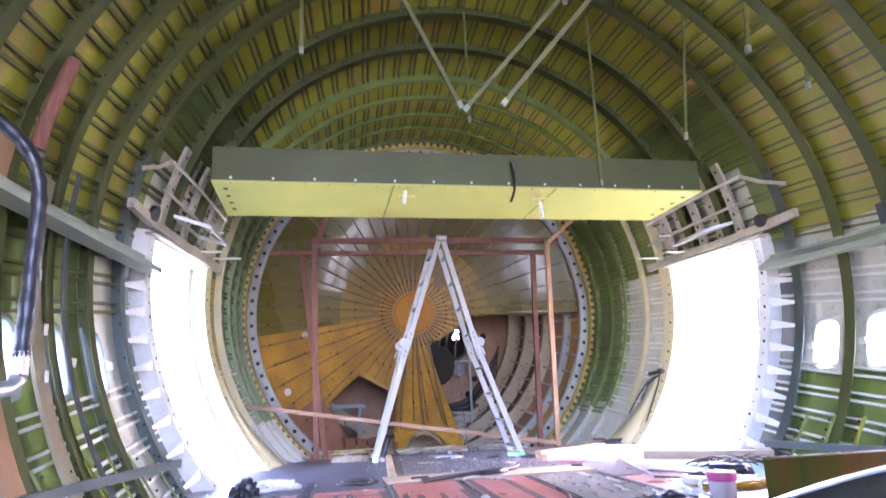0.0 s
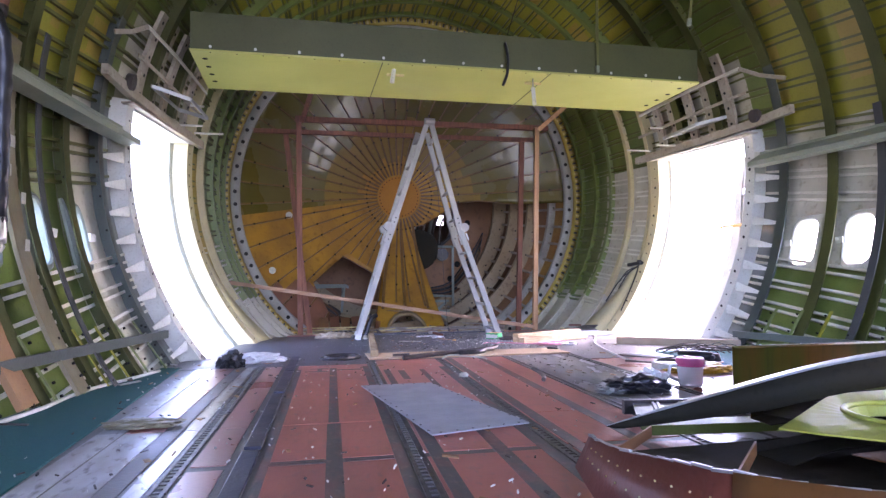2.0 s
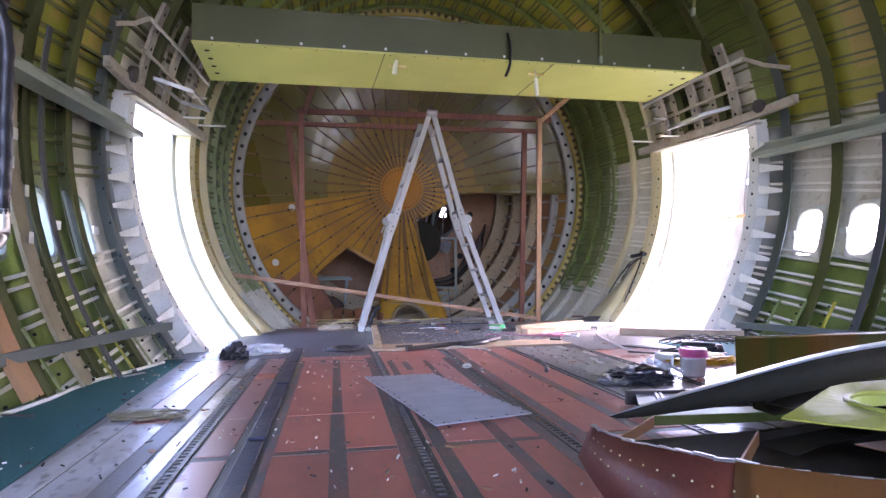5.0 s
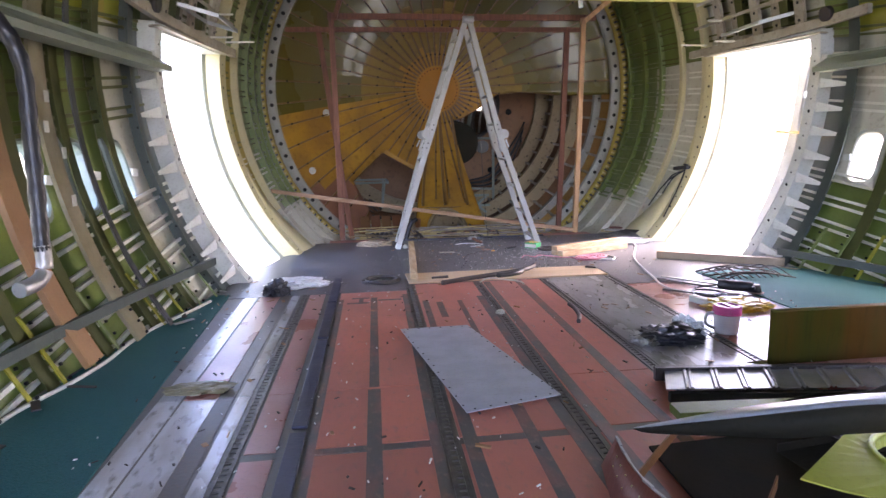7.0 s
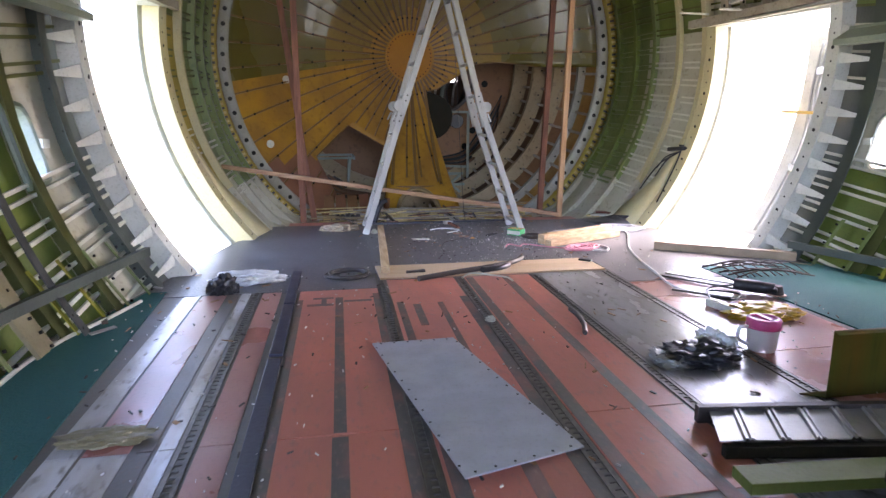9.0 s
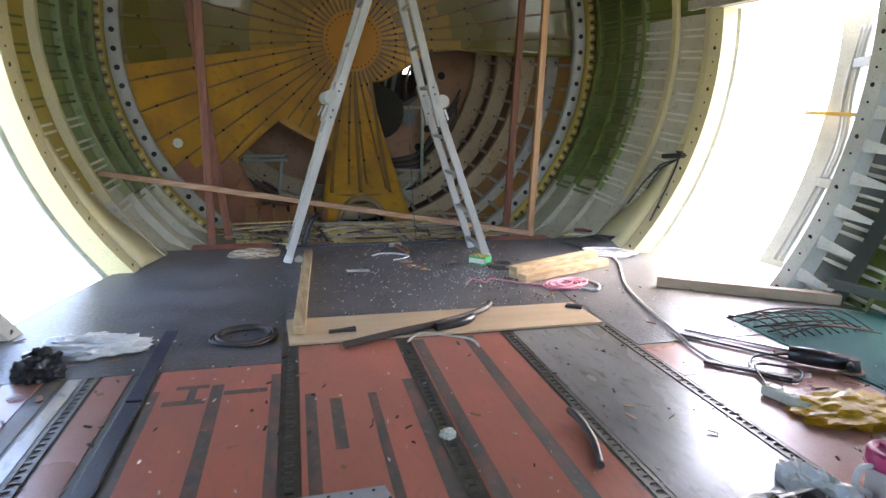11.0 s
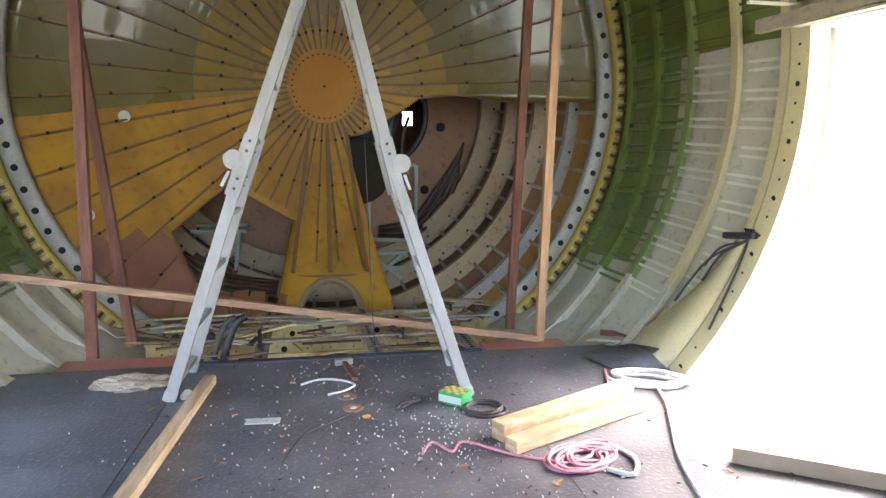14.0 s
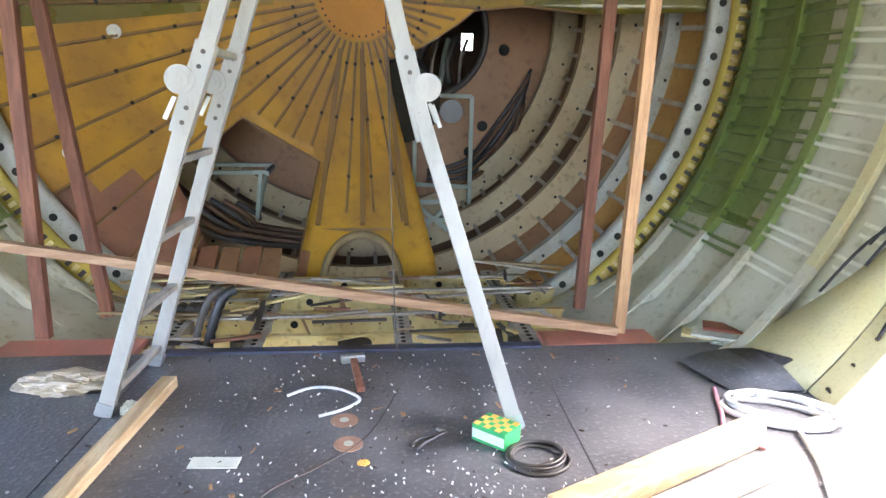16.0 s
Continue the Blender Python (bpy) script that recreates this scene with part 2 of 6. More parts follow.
M_WEATHERED = material("weathered_timber", (0.40, 0.30, 0.20), (0.28, 0.2, 0.13), 0.65, scale=4.0, stretch=(2, 4, 5))
M_LIMEPLATE = material("lime_plate", (0.42, 0.43, 0.06), (0.34, 0.36, 0.06), 0.35, scale=3.0, bump=0.04)
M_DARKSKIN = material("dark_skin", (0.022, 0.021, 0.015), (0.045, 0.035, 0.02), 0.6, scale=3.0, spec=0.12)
# near-black matte that paints the shade inside the scrap pile
M_UNDER = material("pile_shade_matte", (0.022, 0.02, 0.013), (0.045, 0.03, 0.015), 0.85, scale=3.0, dirt=(0.012, 0.011, 0.008), spec=0.03)
M_REDSKIN = material("red_brown_skin", (0.23, 0.06, 0.035), (0.17, 0.05, 0.03), 0.45, scale=3.0, spec=0.3)
M_CHANNEL = material("channel_green", (0.17, 0.21, 0.045), (0.12, 0.15, 0.035), 0.5, scale=4.0, spec=0.3)
M_BROWNSKIN = material("brown_skin", (0.25, 0.105, 0.028), (0.17, 0.065, 0.022), 0.5, scale=2.0, dirt=(0.1, 0.05, 0.02), bump=0.04, spec=0.3)
M_WRAP = material("beige_wrap", (0.42, 0.34, 0.24), (0.28, 0.19, 0.11), 0.4, scale=9.0, dirt=(0.55, 0.52, 0.46), dirt_amount=0.5)


# ---- mesh helpers ----
def box(bm, x0, x1, y0, y1, z0, z1, mi=0):
    v = [bm.verts.new((x, y, z)) for x in (x0, x1) for y in (y0, y1) for z in (z0, z1)]
    for f in ((0, 1, 3, 2), (4, 6, 7, 5), (0, 4, 5, 1), (2, 3, 7, 6), (0, 2, 6, 4), (1, 5, 7, 3)):
        bm.faces.new([v[i] for i in f]).material_index = mi
    return v


def beam(bm, a, b, w, h, up=(0, 0, 1), mi=0, taper=1.0):
    """A bar from a to b, w across and h along up."""
    a, b, up = Vector(a), Vector(b), Vector(up)
    d = (b - a).normalized()
    s = d.cross(up).normalized()
    u = s.cross(d).normalized()
    vs = []
    for p, k in ((a, 1.0), (b, taper)):
        for i, j in ((-1, -1), (1, -1), (1, 1), (-1, 1)):
            vs.append(bm.verts.new(p + s * (i * w * k / 2) + u * (j * h * k / 2)))
    for f in ((0, 1, 2, 3), (7, 6, 5, 4), (0, 4, 5, 1), (1, 5, 6, 2), (2, 6, 7, 3), (3, 7, 4, 0)):
        bm.faces.new([vs[i] for i in f]).material_index = mi
    return vs


def smooth_path(pts, k=6):
    """A Catmull-Rom curve through the points."""
    pts = [Vector(p) for p in pts]
    out = []
    for i in range(len(pts) - 1):
        p0, p1, p2, p3 = pts[max(i - 1, 0)], pts[i], pts[i + 1], pts[min(i + 2, len(pts) - 1)]
        for j in range(k):
            t = j / k
            out.append(0.5 * (2 * p1 + (p2 - p0) * t + (2 * p0 - 5 * p1 + 4 * p2 - p3) * t * t + (3 * p1 - p0 - 3 * p2 + p3) * t ** 3))
    return out + [pts[-1]]


def tube(bm, pts, r, n=8, mi=0, closed=False):
    rings, pts = [], [Vector(p) for p in pts]
    ref = Vector((0.13, 0.31, 0.94))
    for i, p in enumerate(pts):
        d = (pts[min(i + 1, len(pts) - 1)] - pts[max(i - 1, 0)]).normalized()
        s = d.cross(ref)
        s = s.normalized() if s.length > 1e-4 else d.orthogonal().normalized()
        u = s.cross(d)
        rr = r(i / max(1, len(pts) - 1)) if callable(r) else r
        rings.append([bm.verts.new(p + rr * (s * math.cos(2 * math.pi * k / n) + u * math.sin(2 * math.pi * k / n))) for k in range(n)])
    for a, b in zip(rings, rings[1:]):
        for k in range(n):
            f = bm.faces.new((a[k], a[(k + 1) % n], b[(k + 1) % n], b[k]))
            f.material_index, f.smooth = mi, True
    for ring in (rings[0][::-1], rings[-1]):
        bm.faces.new(ring).material_index = mi


def disc(bm, c, axis, r, h, n=16, mi=0, r2=None):
    """A short cylinder or cone from c along axis."""
    axis = Vector(axis).normalized()
    tube(bm, [Vector(c), Vector(c) + axis * h], (lambda t: r + (r2 - r) * t) if r2 is not None else r, n, mi)


def finish(bm, name, mats, bevel=0.0, soft=False):
    bmesh.ops.recalc_face_normals(bm, faces=bm.faces)
    me = bpy.data.meshes.new(name)
    bm.to_mesh(me)
    bm.free()
    for m in (mats if isinstance(mats, (list, tuple)) else (mats,)):
        me.materials.append(m)
    if soft:
        for p in me.polygons:
            p.use_smooth = True
    return me


def add_bevel(ob, w):
    if w:
        mod = ob.modifiers.new("edge", "BEVEL")
        mod.width, mod.segments, mod.limit_method = w, 2, "ANGLE"
    return ob


def thing(name, bm, mats, label, category, group="", kind="", bevel=0.0, soft=False):
    return tagged(add_bevel(new(name, finish(bm, name, mats, soft=soft)), bevel), label, category, group, kind)


def base(name, at, label, category, group="", kind=""):
    ob = new(name)
    ob.empty_display_size = 0.1
    ob.matrix_basis = Matrix.Translation(at)
    return tagged(ob, label, category, group, kind)


def part(name, bm, mats, parent, label="", bevel=0.0, soft=False, kind=""):
    me = bm if isinstance(bm, bpy.types.Mesh) else finish(bm, name, mats, soft=soft)
    ob = add_bevel(new(name, me), bevel)
    ob.parent = parent
    top = parent
    while top.parent:
        top = top.parent
    if parent is top:
        ob.matrix_parent_inverse = top.matrix_basis.inverted()
    return tagged(ob, label, kind=kind)


def B():
    return bmesh.new()


# ---- the fuselage's form: a round section whose centre and radius change along y ----
KY = (-6.0, 0.0, 3.5, 4.4, 6.0, 7.15, 7.45, 7.85, 8.3, 9.3)
KZ = (1.25, 1.25, 1.36, 1.46, 1.64, 1.65, 1.66, 1.68, 1.70, 1.71)
KR = (3.08, 3.08, 3.00, 2.92, 2.71, 2.50, 2.45, 2.385, 2.335, 2.29)


def zc(y):
    return float(np.interp(y, KY, KZ))


def rad(y):
    return float(np.interp(y, KY, KR))


def shell(a, y, off=0.0):
    """A point at the angle a (degrees from the top, right positive), off metres outside the frames' inner edge."""
    r = rad(y) + off
    return Vector((r * math.sin(radians(a)), y, zc(y) + r * math.cos(radians(a))))


def angle_at(z, y, off=0.1):
    return math.degrees(math.acos(max(-1.0, min(1.0, (z - zc(y)) / (rad(y) + off)))))


def half_width(y, z=0.0, off=0.06):
    return math.sqrt(max(0.01, (rad(y) + off) ** 2 - (z - zc(y)) ** 2))


DOOR_Y0, DOOR_Y1, DOOR_TOP = 6.13, 7.28, 1.90
WIN_Z0, WIN_Z1 = 0.70, 1.10
WINDOWS = [5.57 - 0.475 * k for k in range(18)]
FRAMES = [5.82 - 0.475 * k for k in range(24)]
AFT_FRAMES = [7.47, 7.83, 8.22, 8.60, 8.97]
SKIN = 0.14


def skin_off(y):
    """Depth of the skin behind the frames' inner edge; shallower behind the doorways."""
    return float(np.interp(y, (7.4, 7.8), (SKIN, 0.075)))


LEFT_SHIFT = -0.10
CEIL_A = 52.0


def in_door(y):
    return DOOR_Y0 - 0.02 < y < DOOR_Y1 + 0.02


def rows_at(y):
    """Angles of the skin's rows at y, from the ceiling's edge down past the floor."""
    zs = [DOOR_TOP, 1.65, 1.4, WIN_Z1, 0.9, WIN_Z0, 0.45, 0.2, 0.0, -0.9]
    top = angle_at(DOOR_TOP, y)
    return [CEIL_A + (top - CEIL_A) * k / 6 for k in range(6)] + [angle_at(z, y) for z in zs]


ys = sorted(set([round(v, 3) for v in
                 FRAMES + AFT_FRAMES + [DOOR_Y0, 6.44, 6.86, DOOR_Y1, 9.3, 7.65, 8.02, 8.4, 8.8] +
                 [w + d for w in WINDOWS for d in (-0.14, 0.14, LEFT_SHIFT - 0.14, LEFT_SHIFT + 0.14)]]))
rng = random.Random(4)
SKIN_MATS = [M_LIME, M_GREEN, M_YELLOW, M_SKINWHITE, M_AFT, M_SLATE]


def skin_side(name, side, label):
    bm = B()
    grid = [[bm.verts.new((side * (p := shell(a, y, skin_off(y))).x, p.y, p.z)) for a in rows_at(y)] for y in ys]
    for i in range(len(ys) - 1):
        ym = (ys[i] + ys[i + 1]) / 2
        wins = any(abs(ym - w - (LEFT_SHIFT if side < 0 else 0.0)) < 0.12 for w in WINDOWS)
        lot = rng.random()
        for j in range(15):
            if DOOR_Y0 < ym < DOOR_Y1 and 6 <= j <= 13:
                continue
            if wins and 9 <= j <= 10:
                continue
            f = bm.faces.new((grid[i][j], grid[i + 1][j], grid[i + 1][j + 1], grid[i][j + 1]))
            f.smooth = True
            if j < 6:
                f.material_index = (2 if rng.random() < 0.25 else 0) if ym < 5.9 else (3 if 6.13 < ym < 7.4 and j > 2 else 1)
            elif ym > 7.2:
                f.material_index = 3 if j >= 12 or ym < 7.47 or (side > 0 and ym < 8.4) else (2 if ym < 7.83 else 4)
            elif 5.82 < ym < DOOR_Y0:
                f.material_index = 5
            elif side > 0:
                f.material_index = 3 if ym > 4.0 and j < 11 else 1
            else:
                f.material_index = 3 if (ym > 5.5 or lot < 0.1) else 1
    ob = thing(name, bm, SKIN_MATS, label, "wall", kind="structure")
    mod = ob.modifiers.new("thick", "SOLIDIFY")
    mod.thickness, mod.offset = 0.02, 1.0 if side > 0 else 1.0
    return ob


wall_left = skin_side("wall_left", -1, "bare riveted fuselage side in green and pale primer")
wall_right = skin_side("wall_right", 1, "bare riveted fuselage side in pale and green primer")

bm = B()
cols = [CEIL_A * (k / 10 * 2 - 1) for k in range(11)]
grid = [[bm.verts.new(shell(a, y, skin_off(y))) for a in cols] for y in ys]
for i in range(len(ys) - 1):
    for j in range(10):
        f = bm.faces.new((grid[i][j], grid[i + 1][j], grid[i + 1][j + 1], grid[i][j + 1]))
        f.smooth = True
        f.material_index = 2 if rng.random() < 0.15 else 0
ceiling = thing("ceiling", bm, SKIN_MATS, "curved fuselage crown skin in yellow-green primer", "ceiling", kind="structure")
mod = ceiling.modifiers.new("thick", "SOLIDIFY")
mod.thickness, mod.offset = 0.02, 1.0


# ring frames
def ring_piece(bm, y, a0, a1, depth=0.10, flange=0.055, web=0.012, off=0.0, mi=0, n=None):
    """A Z-section frame between two angles: web, inner flange and outer foot."""
    n = n or max(4, int(abs(a1 - a0) / 4))
    prof = [(off + depth, -web / 2), (off + 0.008, -web / 2), (off + 0.008, -flange), (off, -flange), (off, web / 2), (off + depth, web / 2)]
    rings = []
    for k in range(n + 1):
        a = a0 + (a1 - a0) * k / n
        low = 0.05 * min(1.0, max(0.0, (abs(a) - 58) / 18)) if y < 6.2 else 0.0
        rings.append([bm.verts.new(shell(a, y, o + (low if i in (1, 2, 3, 4) else 0.0)) + Vector((0, dy, 0))) for i, (o, dy) in enumerate(prof)])
    for p, q in zip(rings, rings[1:]):
        for k in range(6):
            f = bm.faces.new((p[k], p[(k + 1) % 6], q[(k + 1) % 6], q[k]))
            f.material_index = mi
    bm.faces.new(rings[0])
    bm.faces.new(rings[-1][::-1])


def frame_holes(bm, y, a0, a1, step, off, r, mi):
    a = a0
    while a < a1:
        disc(bm, shell(a, y, off + 0.035) + Vector((0, -0.008, 0)), (0, -1, 0), r, 0.004, 8, mi)
        a += step


for y in FRAMES + AFT_FRAMES:
    lim = angle_at(-0.12, y, 0.0)
    aft = y > 7
    depth = skin_off(y) + 0.01
    knee, split = (angle_at(0.42, y, 0.0), 58.0) if aft else (lim - 1.0, 72.0)
    for a0, a1, mt in ((-lim, -knee, 2), (-knee, -split, 1), (-split, split, 0), (split, knee, 1), (knee, lim, 2)):
        bm = B()
        ring_piece(bm, y, a0, a1, depth, 0.06 if aft else 0.10)
        if y < 7.2:
            frame_holes(bm, y, a0, a1, 5.0, 0.05, 0.009, 1)
        low = (M_CREAM if y < 8 else M_AFT if y < 8.4 else M_GREEN) if aft else M_SLATE if y > 5.7 else M_FRAME
        part("ring_frame", bm, [M_SKINWHITE if mt == 2 and aft else low if mt else M_GREEN if aft else M_FRAME, M_HOLE], ceiling)
for y in (6.44, 6.94):
    lim = angle_at(2.05, y, 0.0)
    bm = B()
    ring_piece(bm, y, -lim, lim, 0.15, 0.10)
    frame_holes(bm, y, -lim, lim, 5.0, 0.05, 0.011, 1)
    part("ring_frame", bm, [M_FRAME, M_HOLE], ceiling)

# stringers: twin-flanged rails along the skin
def stringer(bm, y0, y1, ang0, ang1, mi=0):
    k = max(1, int((y1 - y0) / 0.6))
    for da in (-0.6, 0.6):
        pts = []
        for i in range(k + 1):
            t = i / k
            pts.append((ang0 + (ang1 - ang0) * t + da, y0 + (y1 - y0) * t))
        rings = []
        for a, y in pts:
            rings.append([bm.verts.new(shell(a + e, y, o)) for e, o in ((-0.2, skin_off(y)), (-0.2, skin_off(y) - 0.04), (0.2, skin_off(y) - 0.04), (0.2, skin_off(y)))])
        for p, q in zip(rings, rings[1:]):
            for i in range(4):
                bm.faces.new((p[i], p[(i + 1) % 4], q[(i + 1) % 4], q[i]))


FIRST = FRAMES[-1]
for k in range(-13, 14):
    a = k * 4.0
    bm = B()
    stringer(bm, FIRST, 9.25, a, a)
    part("stringer", bm, M_STRINGER, ceiling)
for side, wall in ((-1, wall_left), (1, wall_right)):
    for k in range(18):
        a = 56.0 + k * 4.0
        p0 = shell(a, 6.5, SKIN)
        bm = B()
        zwin = shell(a, 5.0, SKIN).z
        if -0.02 < p0.z < DOOR_TOP + 0.05:
            if not WIN_Z0 - 0.06 < zwin < WIN_Z1 + 0.06:
                stringer(bm, FIRST, DOOR_Y0 - 0.1, side * a, side * a)
            aft = B()
            stringer(aft, 8.22, 9.25, side * a, side * a)
            part("stringer", aft, M_AFT, wall)
            stringer(bm, DOOR_Y1 + 0.1, 8.22, side * a, side * a)
        elif p0.z >= DOOR_TOP:
            stringer(bm, FIRST, 9.25, side * a, side * a)
        else:
            stringer(bm, FIRST, 7.9, side * a, side * a)
        part("stringer", bm, M_STRINGERW if (side > 0 and p0.z < DOOR_TOP) or k > 12 else M_STRINGER, wall)

# ---- floor ----
SKEW = 0.043


def fx(x, y, skew=1.0):
    return x + SKEW * skew * (y - 4.5)


def floor_sheet(bm, x0, x1, y0, y1, z0, z1, mi=0, margin=0.0, skew=1.0):
    """A sheet between two lines along the cabin, clipped to the fuselage's width."""
    n = max(1, int((y1 - y0) / 0.25))
    rows = []
    for i in range(n + 1):
        y = y0 + (y1 - y0) * i / n
        w = half_width(y) - margin
        a, b = max(fx(x0, y, skew), -w), min(fx(x1, y, skew), w)
        rows.append((y, a, max(a + 0.001, b)))
    top = [(bm.verts.new((a, y, z1)), bm.verts.new((b, y, z1))) for y, a, b in rows]
    low = [(bm.verts.new((a, y, z0)), bm.verts.new((b, y, z0))) for y, a, b in rows]
    for i in range(n):
        for q in ((top[i][0], top[i][1], top[i + 1][1], top[i + 1][0]), (low[i][0], low[i + 1][0], low[i + 1][1], low[i][1]),
                  (top[i][0], top[i + 1][0], low[i + 1][0], low[i][0]), (top[i][1], low[i][1], low[i + 1][1], top[i + 1][1])):
            bm.faces.new(q).material_index = mi
    bm.faces.new((top[0][0], low[0][0], low[0][1], top[0][1])).material_index = mi
    bm.faces.new((top[-1][0], top[-1][1], low[-1][1], low[-1][0])).material_index = mi


FY0, FY1 = -5.0, 7.96
bm = B()
floor_sheet(bm, -4, 4, FY0, FY1, -0.10, -0.003, margin=-0.03)
floor = thing("floor", bm, M_GREYSTRIP, "worn aircraft cabin floor of red, grey and pale panels", "floor", kind="structure")


def panel(x0, x1, y0, y1, mats, z=0.0, name="floor_panel", label="", gap=0.003, skew=1.0):
    bm = B()
    floor_sheet(bm, x0 + gap, x1 - gap, y0 + gap, y1 - gap, z - 0.010, z, skew=skew)
    return part(name, bm, mats, floor, label)


TR = {"L": -1.71, "A": -0.945, "B": -0.425, "C": 0.10, "D": 0.635}
T = 0.03
SEAMS = [-5.0, 1.3, 3.05, 3.62, 5.50]


def lane(lots, mats=M_RED, y_end=5.50, label="worn red floor panel", seams=SEAMS):
    """Coloured panels between bare strips, each lot (x0, x1)."""
    for a, b in lots:
        for ya, yb in zip(seams, seams[1:]):
            yb = y_end if yb == 5.50 else yb
            panel(a, b, ya + (0.025 if ya == 3.05 else 0), yb - (0.025 if yb == 3.05 else 0), mats, label=label)


lane([(-1.455, -0.978)])
lane([(-0.912, -0.458)], y_end=5.69)
lane([(-0.392, 0.067)], y_end=5.69)
# grey tape residue on the red panels
for x0, x1, ya, yb in ((-1.455, -1.425, -5.0, 5.3), (-1.245, -1.19, -5.0, 3.6), (-1.24, -1.195, 3.63, 5.32), (-1.018, -0.98, -5.0, 5.38), (-0.897, -0.845, -5.0, 3.6), (-0.89, -0.85, 3.63, 5.16),
                       (-0.668, -0.615, -5.0, 3.6), (-0.655, -0.622, 3.63, 5.12), (-0.505, -0.46, -5.0, 5.22), (-0.80, -0.757, 4.72, 5.10), (-0.382, -0.33, -5.0, 5.66), (-0.135, -0.082, -5.0, 5.66),
                       (-1.43, -1.25, 3.03, 3.07), (-1.185, -1.02, 3.025, 3.065), (-1.40, -1.25, 5.16, 5.20), (-1.19, -1.03, 5.22, 5.255), (-1.37, -1.25, 5.30, 5.33), (-1.32, -1.29, 5.20, 5.30)):
    bm = B()
    floor_sheet(bm, x0, x1, ya, yb, -0.004, 0.0012)
    part("tape_strip", bm, M_TAPE, floor, "worn grey tape residue")
lane([(-1.675, -1.56)], M_PINK, label="washed-out pink floor panel")
for ya, yb in ((-5.0, 2.2), (2.2, 4.0), (4.0, 5.69)):
    panel(TR["C"] + T, TR["D"] - T, ya, yb, M_GREYPANEL, label="scuffed grey floor panel")
for ya, yb in ((-5.0, 2.4), (2.4, 4.05), (4.05, 5.0), (5.0, 5.36)):
    panel(TR["D"] + T, 1.36, ya, yb, M_PINK, label="washed-out pink floor panel")
for x0, x1, ms in ((-2.13, -2.03, M_PALEPANEL), (-2.025, -1.88, M_PINK), (-1.865, -1.81, M_GREYSTRIP), (-1.80, TR["L"] - T, M_PALEPANEL)):
    for ya, yb in ((-5.0, 1.8), (1.8, 3.62), (3.62, 5.50)):
        panel(x0, x1, ya, yb, M_PALEPANEL if (ms is M_PINK and ya < 3) else ms, label="pale scraped floor panel")
panel(-4, -2.2, -5.0, 5.62, M_TEAL, 0.004, "floor_edge_carpet", "worn teal carpet along the wall", skew=0.0)
panel(1.40, 4, -5.0, 5.66, M_TEAL, 0.004, "floor_edge_carpet", "worn teal carpet along the wall", skew=0.3)
# seat tracks with their row of round cut-outs
for key, x in TR.items():
    bm = B()
    y1 = 5.50 if key == "L" else 5.68
    for dx in (-0.019, 0.019):
        floor_sheet(bm, x + dx - 0.007, x + dx + 0.007, -5.0, y1, -0.012, 0.003)
    y = 1.0
    while y < y1:
        box(bm, fx(x, y) - 0.012, fx(x, y) + 0.012, y, y + 0.012, -0.012, 0.0015, 0)
        y += 0.0254 * 1.5
    part("seat_track", bm, M_TRACK, floor, "perforated metal seat track")

# dark rubber covering of the aft floor
bm = B()
floor_sheet(bm, -4, TR["A"] - 0.035, 5.50, FY1, -0.012, 0.001)
floor_sheet(bm, TR["A"] - 0.03, TR["D"] + T, 5.9, FY1, -0.012, 0.001)
floor_sheet(bm, TR["D"] + T + 0.005, 4, 5.38, FY1, -0.012, 0.0)
rubber = part("rubber_covering", bm, M_RUBBER, floor, "dusty dark grey rubber floor covering")

